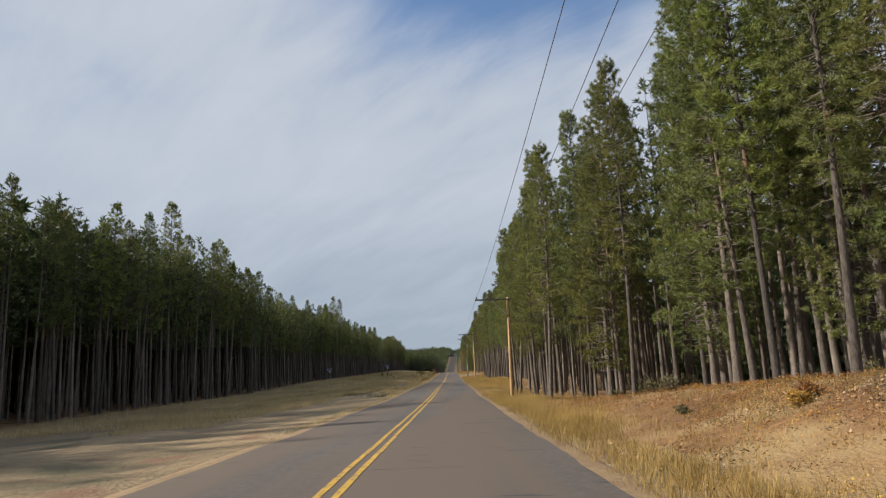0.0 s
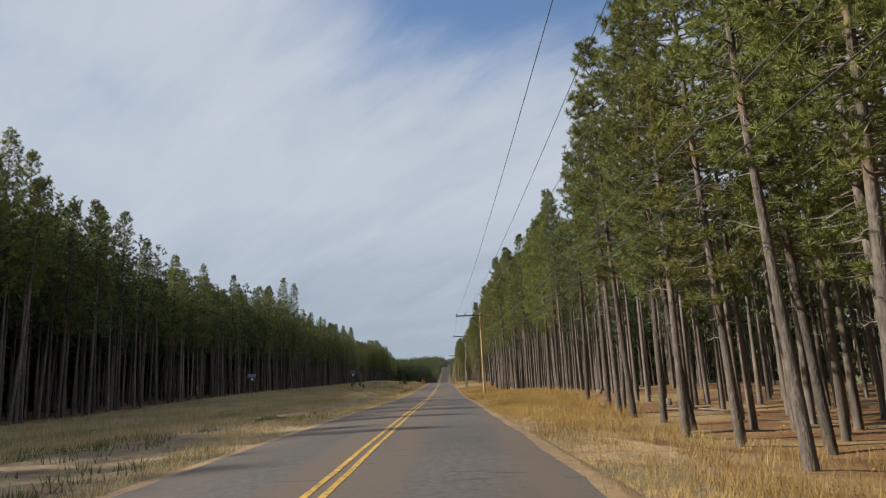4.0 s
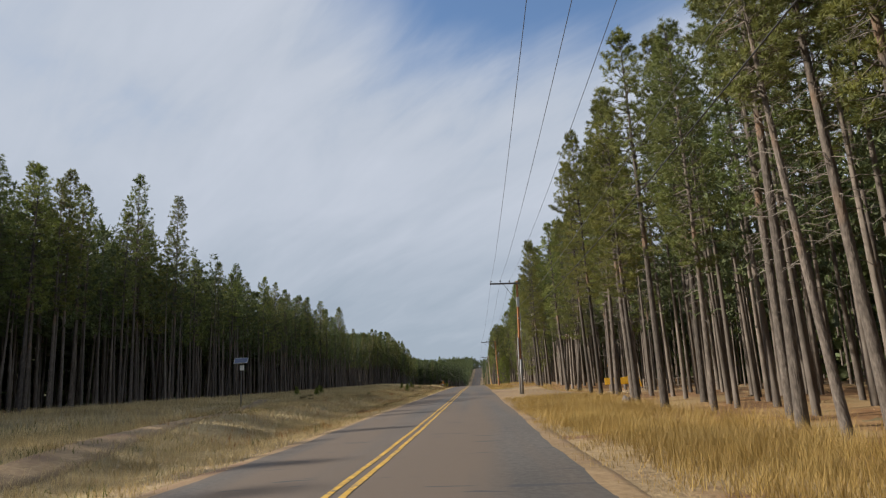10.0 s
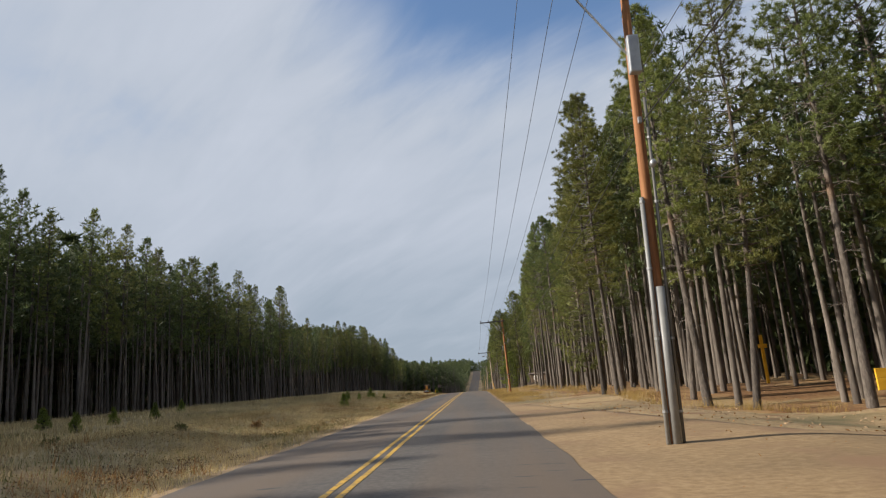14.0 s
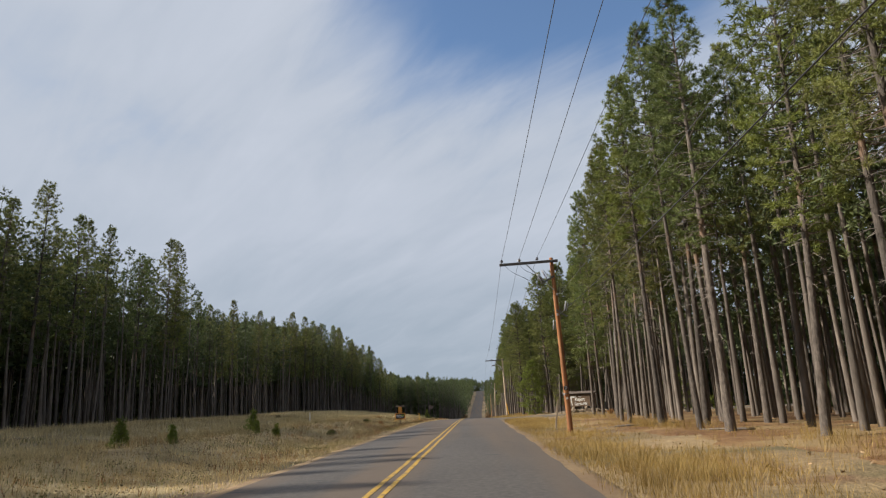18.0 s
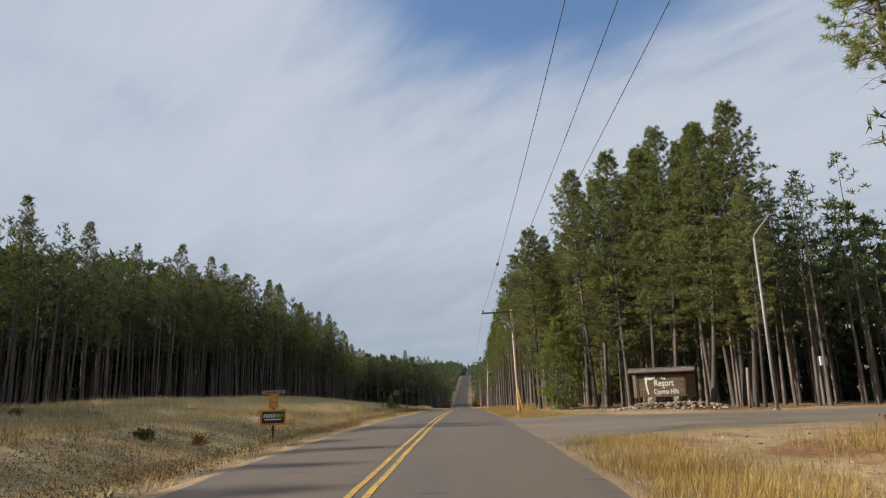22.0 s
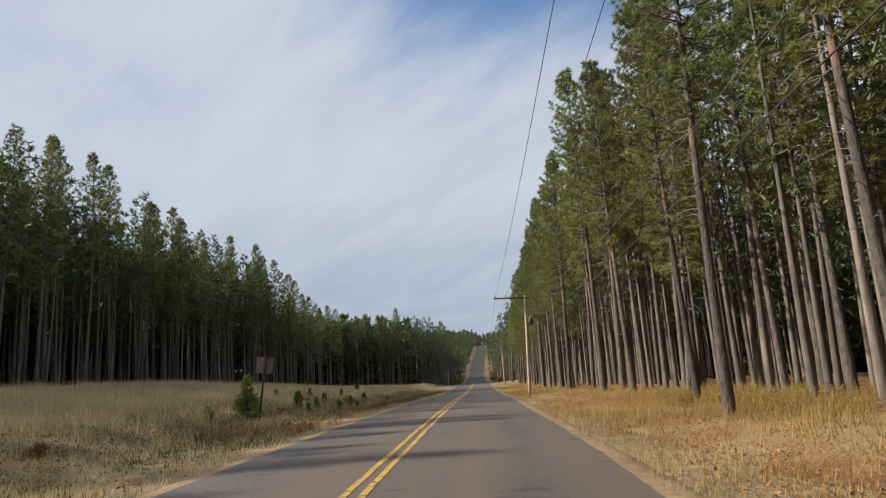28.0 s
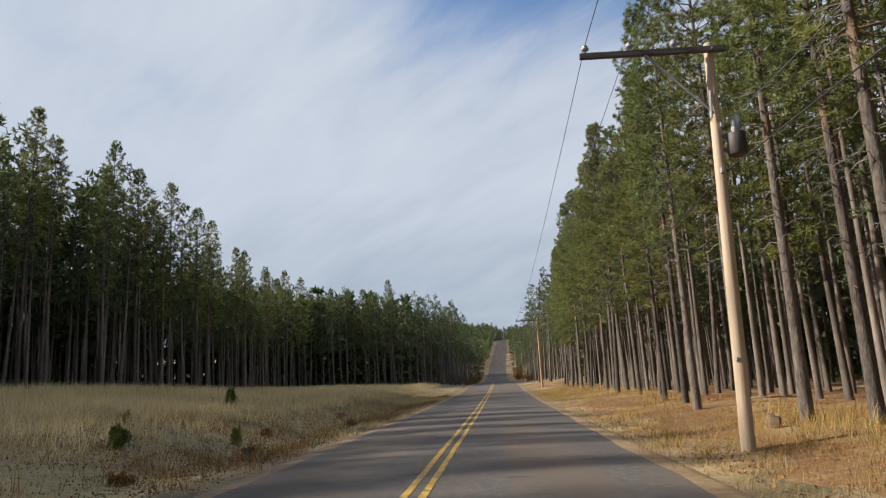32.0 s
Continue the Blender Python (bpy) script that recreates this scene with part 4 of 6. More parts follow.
tall_deep = [pine(96 + k, height=h, bare=b, spread=s, whorl=2.3, per=3, clumps=2, count=4, length=1.2, width=0.7, sides=4, girth=0.16) for k, (h, b, s) in enumerate(((18.0, 0.38, 2.2), (18.5, 0.45, 2.0)))]
distant = [pine(111 + k, height=h, bare=0.1, spread=s, whorl=2.3, per=3, clumps=2, count=3, length=1.3, width=0.75, sides=4, girth=0.15) for k, (h, s) in enumerate(((18.0, 2.6), (20.0, 2.4), (16.0, 2.8)))]
thicket = [pine(101 + k, height=h, bare=0.02, spread=s, whorl=2.4, per=3, clumps=2, count=3, length=1.6, width=0.95, sides=4, girth=0.15) for k, (h, s) in enumerate(((15.5, 2.6), (17, 2.4)))]
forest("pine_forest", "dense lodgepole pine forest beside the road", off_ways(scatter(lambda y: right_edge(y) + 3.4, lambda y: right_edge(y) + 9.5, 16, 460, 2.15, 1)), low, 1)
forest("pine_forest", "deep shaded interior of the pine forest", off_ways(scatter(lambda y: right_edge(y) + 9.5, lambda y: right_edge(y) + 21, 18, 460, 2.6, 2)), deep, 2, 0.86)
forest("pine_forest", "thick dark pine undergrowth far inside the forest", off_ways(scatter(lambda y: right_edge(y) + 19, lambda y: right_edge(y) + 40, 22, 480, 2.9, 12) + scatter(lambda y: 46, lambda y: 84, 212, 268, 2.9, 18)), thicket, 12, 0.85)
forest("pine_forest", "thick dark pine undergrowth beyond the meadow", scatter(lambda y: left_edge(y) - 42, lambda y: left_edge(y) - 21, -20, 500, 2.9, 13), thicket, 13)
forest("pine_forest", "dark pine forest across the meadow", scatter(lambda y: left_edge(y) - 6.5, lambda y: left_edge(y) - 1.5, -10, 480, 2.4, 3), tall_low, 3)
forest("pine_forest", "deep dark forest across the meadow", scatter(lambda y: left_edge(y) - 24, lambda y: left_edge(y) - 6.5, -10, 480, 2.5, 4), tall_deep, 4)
far_left = scatter(lambda y: left_edge(y) - 7, left_edge, 480, 600, 2.6, 5) + scatter(lambda y: right_edge(y), lambda y: right_edge(y) + 6, 462, 600, 2.6, 6)
forest("distant_forest", "pine forest closing in on the road in the dip", far_left, tall_low, 5)
hills = scatter(lambda y: left_edge(y) - 24, lambda y: left_edge(y), 600, 896, 4.2, 7) + scatter(lambda y: right_edge(y), lambda y: right_edge(y) + 24, 600, 896, 4.2, 8) + scatter(lambda y: -90, lambda y: 90, 893, 916, 3.2, 9)
forest("distant_forest", "distant pine woods on the far hill", hills, distant, 6)
forest("distant_forest", "dark undergrowth at the foot of the far woods", scatter(lambda y: left_edge(y) - 34, lambda y: left_edge(y) - 10, 470, 620, 3.4, 15) + scatter(lambda y: right_edge(y) + 10, lambda y: right_edge(y) + 30, 470, 620, 3.4, 16) + scatter(lambda y: -110, lambda y: 110, 916, 930, 3.4, 17), thicket, 15)


# ---- power line ----
def lathe(profile, n=10):
    g = Geo()
    g.tube([(0, 0, z) for r, z in profile], [r for r, z in profile], n)
    return g


ARM_Z, TOP_Z = 8.45, 8.65


def utility_pole(x, y, wood, label, tilt=(0, 0), scale=1.0, reach=2.6, glaze=None):
    """A pole with one long side arm towards the road, three insulators and a brace."""
    p = thing("utility_pole", pose(x, y, ground_at(x, y) - 0.1, tilt[0], tilt[1], 0) @ Matrix.Diagonal((1, 1, scale, 1)), label, "utility pole", "poles of the power line")
    part("shaft", Geo().tube([(0, 0, -0.8), (0, 0, 0), (0, 0, 3), (0, 0, 6), (0, 0, TOP_Z - 0.03), (0, 0, TOP_Z)], [0.14, 0.135, 0.122, 0.108, 0.095, 0.085], 14), wood, p, smooth=True)
    arm = part("crossarm", Geo().box((0.15 - reach / 2, -0.14, ARM_Z), (reach + 0.3, 0.1, 0.13)), ARM_WOOD, p, "grey timber crossarm", bevel=0.012)
    for dx in (0.12 - reach, 0.12 - 0.66 * reach, 0.12 - 0.32 * reach):
        part("insulator", lathe([(0.018, 0.0), (0.018, 0.06), (0.06, 0.065), (0.085, 0.1), (0.085, 0.12), (0.05, 0.135), (0.06, 0.15), (0.06, 0.17), (0.035, 0.2)]), glaze or INSULATOR, arm, "glazed pin insulator", smooth=True, m=Matrix.Translation((dx, -0.14, ARM_Z + 0.06)))
    part("brace", Geo().tube([(-0.5 * reach, -0.15, ARM_Z - 0.05), (-0.05, -0.13, ARM_Z - 1.45)], 0.025, 6), STEEL, p, "thin diagonal steel brace")
    part("bolt", Geo().tube([(0, -0.24, ARM_Z), (0, 0.14, ARM_Z)], 0.016, 6), STEEL, p)
    part("cable_clamp", Geo().box((0.0, -0.13, ARM_Z - 2.7), (0.08, 0.09, 0.12)), STEEL, p, bevel=0.01)
    part("cable_clamp", Geo().box((0.08, -0.11, ARM_Z - 1.7), (0.07, 0.07, 0.1)), STEEL, p, bevel=0.01)
    part("tag", Geo().box((-0.12, -0.12, 1.9), (0.07, 0.01, 0.09), Euler((0, 0, radians(-45))).to_matrix()), STEEL, p, "small metal tag")
    return p


POLES = [(4.55, -14.0, POLE_TAN), (4.22, 48.1, POLE_TAN), (4.28, 123.7, POLE_TAN), (4.35, 188.25, POLE_RED), (4.4, 251.7, POLE_RED), (4.1, 313.5, POLE_PALE), (4.05, 378.6, POLE_PALE), (4.5, 446.0, POLE_TAN), (4.5, 509.0, POLE_TAN), (4.6, 572.0, POLE_TAN)]
LABELS = {POLE_TAN: "weathered tan wooden utility pole with a long side arm", POLE_RED: "reddish-brown wooden utility pole with a side arm", POLE_PALE: "pale new wooden utility pole with a side arm"}
TILTS = {1: (0, 1.2), 3: (0, 1.9), 4: (0, -1.5), 5: (0, -1.5), 6: (0, 2.0)}
REACH = {1: 2.44, 2: 2.72, 3: 2.57, 4: 2.62, 5: 2.4, 6: 2.68}
ARM_LEVEL = {1: 4.94, 2: 6.46, 3: 8.48, 4: 7.15, 5: 6.8, 6: 5.82}     # height of the arm above datum
poles = [utility_pole(x, y, w, LABELS[w], TILTS.get(k, (0, 0)), (ARM_LEVEL.get(k, ground_at(x, y) + 8.1) - ground_at(x, y) + 0.1) / ARM_Z, REACH.get(k, 2.6), PORCELAIN if k == 6 else None) for k, (x, y, w) in enumerate(POLES)]


def cutout(p, x, y, z, lean=20):
    """A fuse cutout: a slanted porcelain body with a tube beside it."""
    c = part("fuse_cutout", Geo().tube([(0, 0, 0), (0, 0, 0.5)], 0.03, 8), PORCELAIN, p, "pale fuse cutout", smooth=True, m=pose(x, y, z, 0, lean, 0))
    for k in range(6):
        part("shed", lathe([(0.03, 0), (0.055, 0.012), (0.03, 0.03)], 8), PORCELAIN, c, m=Matrix.Translation((0, 0, 0.06 + 0.065 * k)))
    part("fuse_tube", Geo().tube([(0.1, 0, 0.02), (0.1, 0, 0.48)], 0.014, 6), STEEL, c)


def conduit(p, x, y, z0, z1, r=0.05, mat=GREY_PAINT):
    part("conduit", Geo().tube([(x, y, z0), (x, y, z1)], r, 10), mat, p, "grey steel riser conduit", smooth=True)
    for z in np.arange(z0 + 0.6, z1, 1.2):
        part("strap", Geo().tube([(x, y, z), (x, y, z + 0.04)], r + 0.012, 10), STEEL, p)


# pole by the driveway: riser guards and a grey can
conduit(poles[3], -0.14, -0.1, 0.0, 4.3, 0.05, LAMP_GREY)
part("riser_guard", Geo().tube([(0.03, -0.1, 0.0), (0.03, -0.1, 2.7)], 0.1, 10), LAMP_GREY, poles[3], "pale grey riser guard", smooth=True)
conduit(poles[3], 0.17, -0.1, 0.0, 6.2, 0.035)
part("junction_box", Geo().box((0.0, -0.24, 7.0), (0.26, 0.2, 0.75)), STEEL, poles[3], "grey metal box high on the pole", bevel=0.03)
part("meter", lathe([(0.07, 0), (0.07, 0.1), (0.04, 0.13)]), STEEL, poles[3], smooth=True, m=pose(0.16, -0.16, 4.9, 90, 0, 0))
part("guard", Geo().box((0.05, 0.13, 1.6), (0.16, 0.08, 3.2)), GREY_PAINT, poles[3], bevel=0.02)
# leaning pole with switchgear
cutout(poles[4], -0.35, -0.25, 7.55, -25)
cutout(poles[4], -0.62, -0.2, 7.4, -25)
cutout(poles[4], 0.35, -0.1, 5.9, 15)
cutout(poles[4], -0.3, -0.2, 5.0, 8)
part("bracket", Geo().box((-0.3, -0.18, 7.5), (0.75, 0.07, 0.08), Euler((0, radians(-28), 0)).to_matrix()), GREY_PAINT, poles[4])
part("bracket", Geo().box((0.2, -0.14, 5.8), (0.6, 0.06, 0.07), Euler((0, radians(35), 0)).to_matrix()), GREY_PAINT, poles[4])
for a, b in (((-2.4, -0.16, ARM_Z), (-0.6, -0.25, 7.3)), ((-1.66, -0.16, ARM_Z), (-0.4, -0.25, 7.6))):
    part("jumper_wire", Geo().tube([Vector(a).lerp(Vector(b), t) - Vector((0, 0, 0.2 * math.sin(math.pi * t) + 0.05 * math.sin(3 * math.pi * t))) for t in np.linspace(0, 1, 10)], 0.01, 5), CABLE, poles[4])
plate = part("tag", Geo().box((-0.02, -0.15, 2.2), (0.2, 0.012, 0.2)), BLACK_BOARD, poles[4], "small black metal plate", bevel=0.003)
for k in range(3):
    part("writing_bar", Geo().box((-0.02, -0.158, 2.255 - 0.05 * k), (0.13 - 0.02 * k, 0.006, 0.018)), WHITE_PAINT, plate)
part("tag", Geo().box((-0.01, -0.15, 1.72), (0.1, 0.01, 0.11)), WHITE_PAINT, poles[4], "small white tag", bevel=0.003)
part("band", Geo().tube([(0, 0, 1.93), (0, 0, 1.96)], 0.138, 14), GREY_PAINT, poles[4])
# pale pole by the side road: riser, cutouts, guy wire and yellow guard
conduit(poles[5], 0.16, 0.02, 0.0, 4.1, 0.045)
cutout(poles[5], -0.55, -0.22, 6.9, -14)
cutout(poles[5], -0.25, -0.22, 7.05, -14)
part("bracket", Geo().box((-0.3, -0.15, 7.0), (0.7, 0.06, 0.09), Euler((0, radians(-20), 0)).to_matrix()), GREY_PAINT, poles[5])
part("cable_end", lathe([(0.02, 0), (0.045, 0.05), (0.045, 0.4), (0.02, 0.5)]), GREY_PAINT, poles[5], m=pose(-0.2, -0.2, 6.0, 50, 0, 40))
for dy in (-0.12, -0.2):
    part("guy_wire", Geo().tube([(0.1, dy, 5.6), (4.4, dy + 0.8, 0.0)], 0.011, 5), STEEL, poles[5])
part("guy_guard", Geo().tube([(0.3, -0.2, 0.0), (0.02, -0.16, 2.1)], 0.045, 8), YELLOW_PAINT, poles[5], "yellow plastic guard")
# last pole: transformer can
can = part("transformer", Geo().tube([(0, 0, 0), (0, 0, 0.03), (0, 0, 0.46), (0, 0, 0.5), (0, 0, 0.53)], [0.16, 0.185, 0.185, 0.17, 0.08], 16), TANK, poles[6], "dark grey transformer can", smooth=True, m=Matrix.Translation((0.36, -0.05, 6.08)))
part("bushing", lathe([(0.06, 0), (0.075, 0.1), (0.06, 0.18), (0.07, 0.26), (0.035, 0.36)]), PORCELAIN, can, smooth=True, m=pose(0.02, 0, 0.51, 8, 5, 0))
part("arrester", lathe([(0.04, 0), (0.055, 0.08), (0.04, 0.16), (0.055, 0.24), (0.03, 0.34)]), PORCELAIN, can, m=pose(-0.08, -0.12, 0.45, -14, 5, 0))
part("hanger", Geo().box((0.15, -0.04, 6.5), (0.22, 0.08, 0.08)).box((0.15, -0.04, 6.2), (0.22, 0.08, 0.07)), GREY_PAINT, poles[6])
part("switch_rod", Geo().tube([(-0.12, -0.14, 6.9), (-0.1, -0.16, 7.5)], 0.03, 8), PORCELAIN, poles[6])


def wire(name, a, b, sag, radius, mat, label):
    pts = [Vector(a).lerp(Vector(b), t) - Vector((0, 0, sag * 4 * t * (1 - t))) for t in np.linspace(0, 1, 22)]
    return tagged(new(name, Geo().tube(pts, radius, 5).mesh(name, mat, True)), label, "power line", "wires of the power line")


for k, (p, q) in enumerate(zip(poles, poles[1:])):
    for share in (1.0, 0.66, 0.32):
        wire("power_line", p.matrix_basis @ Vector((0.12 - share * REACH.get(k, 2.6), -0.14, ARM_Z + 0.24)), q.matrix_basis @ Vector((0.12 - share * REACH.get(k + 1, 2.6), -0.14, ARM_Z + 0.24)), 0.75, 0.0085, WIRE, "thin grey overhead wire between poles")
    if k in (0, 4):
        continue
    wire("cable", p.matrix_basis @ Vector((0.1, -0.17, ARM_Z - 2.7)), q.matrix_basis @ Vector((0.1, -0.17, ARM_Z - 2.7)), 0.7, 0.013, CABLE, "black overhead cable slung from pole to pole")
    wire("cable", p.matrix_basis @ Vector((0.17, -0.13, ARM_Z - 1.7)), q.matrix_basis @ Vector((0.17, -0.13, ARM_Z - 1.7)), 0.6, 0.008, WIRE, "thin lower wire slung from pole to pole")


def strain_insulator(x, y, z, pitch):
    """A pair of dark sheds clamped into an overhead wire, with a loop of wire below."""
    c = thing("strain_insulator", pose(x, y, z, 90 + pitch, 0, 0), "dark strain insulator with a wire loop hung in the overhead line", "insulator", "insulators in the overhead wires")
    part("body", lathe([(0.02, -0.32), (0.035, -0.3), (0.035, 0.3), (0.02, 0.32)]), CABLE, c, smooth=True)
    for k in range(4):
        part("shed", lathe([(0.03, 0), (0.06, 0.02), (0.055, 0.05), (0.03, 0.07)]), CABLE, c, smooth=True, m=Matrix.Translation((0, 0, -0.22 + 0.12 * k)))
    part("wire_loop", Geo().tube([(0.12 * math.sin(math.pi * u), 0.34 * math.sin(math.pi * u) ** 0.7, -0.45 + 0.9 * u) for u in np.linspace(0, 1, 14)], 0.012, 5), CABLE, c)


for share, u in ((1.0, 0.647), (0.66, 0.632)):
    a = poles[4].matrix_basis @ Vector((0.12 - share * REACH[4], -0.14, ARM_Z + 0.24))
    b = poles[5].matrix_basis @ Vector((0.12 - share * REACH[5], -0.14, ARM_Z + 0.24))
    at = a.lerp(b, u) - Vector((0, 0, 0.75 * 4 * u * (1 - u)))
    strain_insulator(at.x, at.y, at.z, 1.0)


def street_lamp(x, y, height, reach, label, lean=0):
    s = thing("street_lamp", pose(x, y, ground_at(x, y), 0, lean, 0), label, "street lamp", "street lamps")
    part("post", Geo().tube([(0, 0, -0.3), (0, 0, height * 0.5), (0, 0, height)], [0.1, 0.085, 0.06], 12), LAMP_GREY, s, smooth=True)
    pts = [(reach * math.sin(a) ** 1.3, 0, height + 1.3 * math.sin(a * 0.9)) for a in np.linspace(0, math.pi / 2, 9)]
    part("arm", Geo().tube(pts, 0.04, 8), LAMP_GREY, s, smooth=True)
    head = part("lamp_head", Geo().tube([(0, 0, 0), (0.1 * np.sign(reach), 0, 0.01), (0.4 * np.sign(reach), 0, 0.0), (0.52 * np.sign(reach), 0, -0.02)], [0.05, 0.1, 0.12, 0.05], 10), GREY_PAINT, s, "flat grey lamp head", smooth=True, m=Matrix.Translation(pts[-1]))
    part("lens", Geo().box((0.28 * np.sign(reach), 0, -0.1), (0.26, 0.14, 0.05)), WHITE_PAINT, head, bevel=0.02)
    part("base", Geo().box((0, 0, 0.05), (0.3, 0.3, 0.1)), STEEL, s, bevel=0.01)
    return s


street_lamp(16.75, 298.2, 9.6, 1.0, "slender galvanised street lamp with a curved arm")
lamp_box = thing("utility_pedestal", pose(22.0, 302.6, ground_at(22.0, 302.6), 0, -3, 0), "thin post with a small white service box", "service box")
part("post", Geo().tube([(0, 0, -0.2), (0, 0, 2.6)], 0.07, 8), LAMP_GREY, lamp_box)
part("box", Geo().box((0, -0.1, 2.7), (0.42, 0.3, 0.55)), WHITE_PAINT, lamp_box, "white metal box", bevel=0.02)
arm_lamp = part("street_light", Geo().tube([(-0.1, -0.1, 7.3), (-0.5, -0.15, 7.65), (-1.1, -0.15, 7.75)], 0.025, 8), STEEL, poles[5], "curved luminaire arm", smooth=True)
part("lamp_head", Geo().tube([(-1.05, -0.15, 7.75), (-1.15, -0.15, 7.75), (-1.45, -0.15, 7.72), (-1.55, -0.15, 7.7)], [0.04, 0.09, 0.1, 0.04], 10), GREY_PAINT, arm_lamp, smooth=True)


# ---- signs ----
def resort_sign():
    cx, cy = 13.1, 306.4
    g0 = ground_at(cx, cy)
    s = thing("entrance_sign", pose(cx, cy, g0 + 0.05, 0, 0, -24) @ Matrix.Diagonal((0.7, 0.8, 0.9, 1)), "large roofed brown resort sign with white lettering on stone piers", "sign")
    W = 4.3
    board = part("sign_board", Geo().box((0, 0, 1.68), (W * 0.98, 0.1, 1.62)), BROWN_BOARD, s, "brown plank sign face")
    for k in range(7):
        part("plank", Geo().box((0, -0.062, 0.99 + 0.23 * k), (W * 0.975, 0.024, 0.218)), BROWN_BOARD, board)
    part("border", Geo().box((-W / 2 - 0.02, -0.02, 1.68), (0.07, 0.16, 1.66)), DARK_TIMBER, board)
    part("border", Geo().box((W / 2 + 0.02, -0.02, 1.68), (0.07, 0.16, 1.66)), DARK_TIMBER, board)
    for dx, dy in ((-W / 2 - 0.1, 0.14), (W / 2 + 0.1, 0.14), (-W / 2 - 0.5, 0.62), (W / 2 + 0.75, 0.72)):
        part("side_post", Geo().box((dx, dy, 1.22), (0.13, 0.13, 2.6)), DARK_TIMBER, s, "dark timber corner post", bevel=0.015)
    for dx in (-1.15, 1.25):
        leg = part("stone_leg", Geo().box((dx, 0.05, 0.42), (0.5, 0.42, 0.9)), ROCK, s, "short stone pier", bevel=0.06)
        for k in range(5):
            part("stone", Geo().lump((dx + 0.22 * math.sin(k * 2.1), -0.15, 0.1 + 0.17 * k), (0.17, 0.1, 0.09), k + 3), ROCK, leg, smooth=True)
    for dx, turn, wide in ((W / 2 + 0.32, -38, 0.95), (-W / 2 - 0.26, 48, 0.62)):
        wing = part("wing", Geo().box((0, 0, 1.66), (wide, 0.1, 1.7)), BROWN_BOARD, s, "brown plank wing folded back", m=pose(dx + 0.1 * np.sign(dx), 0.36, 0, 0, 0, -turn))
        for k in range(7):
            part("plank", Geo().box((0, -0.062, 0.99 + 0.23 * k), (wide * 0.98, 0.024, 0.218)), BROWN_BOARD, wing)
    roof = part("roof", Geo().prism([(-0.34, 2.7), (0.0, 2.94), (0.6, 2.55), (0.6, 2.49), (0.0, 2.87), (-0.34, 2.63)], W + 1.7, Euler((0, 0, radians(90))).to_matrix()), DARK_TIMBER, s, "low gabled roof")
    shingle = Geo().box((0, 0, 0), (0.27, 0.26, 0.02)).mesh("shingle", SHINGLE)
    for side in (-1, 1):
        for row in range(5):
            for k in range(22):
                ob = new("shingle", shingle)
                ob.parent = roof
                u = (row + 0.5) / 5
                ob.matrix_basis = pose((k - 10.5) * 0.275 + 0.13 * (row % 2), side * (0.36 if side < 0 else 0.62) * (1 - u), (2.7 if side < 0 else 2.56) + (0.25 if side < 0 else 0.39) * u + 0.03, -side * 30, random.uniform(-1, 1), random.uniform(-2, 2))
    part("fascia", Geo().box((0, -0.36, 2.65), (W + 1.7, 0.04, 0.1)), DARK_TIMBER, roof, bevel=0.01)
    ty = -0.085
    lettering("lettering", "The", 0.3, (0.2, ty, 2.2), WHITE_PAINT, board)
    lettering("lettering", "Resort", 0.66, (0.22, ty, 1.86), WHITE_PAINT, board)
    lettering("lettering", "At", 0.25, (0.2, ty, 1.55), WHITE_PAINT, board)
    lettering("lettering", "Cypress Hills", 0.5, (0.4, ty, 1.24), WHITE_PAINT, board, squeeze=0.86)
    emblem = Geo().prism([(-1.52, 2.35), (-1.38, 2.4), (-1.0, 2.33), (-0.45, 2.36), (-0.62, 2.2), (-0.95, 2.1), (-1.28, 2.16), (-1.34, 1.8), (-1.2, 1.1), (-1.3, 1.02), (-1.4, 1.35), (-1.5, 1.9)], 0.03, Matrix.Translation((0, ty, 0)))
    part("emblem", emblem, WHITE_PAINT, board, "white flag-shaped emblem")
    r = random.Random(4)
    pile = thing("rock_pile", pose(cx, cy - 0.6, g0, 0, 0, -16), "low bed of pale fieldstones round the sign's foot", "rocks")
    for k in range(270):
        x, yy = r.uniform(-3.5, 3.8), r.uniform(-1.1, 0.8)
        size = r.uniform(0.05, 0.13) * (1.9 if k % 31 == 0 else 1)
        part("stone", Geo().lump((0, 0, 0), (size * 1.5, size * 1.05, size * 0.52), 100 + k, 6, 3), ROCK, pile, m=pose(x, yy, ground_at(cx + x, cy - 0.6 + yy) - g0 + size * 0.45 + 0.42 * max(0, 1 - ((x - 0.8) / 3.8) ** 2) * max(0, 1 - (yy / 1.1) ** 2), 0, 0, r.uniform(0, 360)))


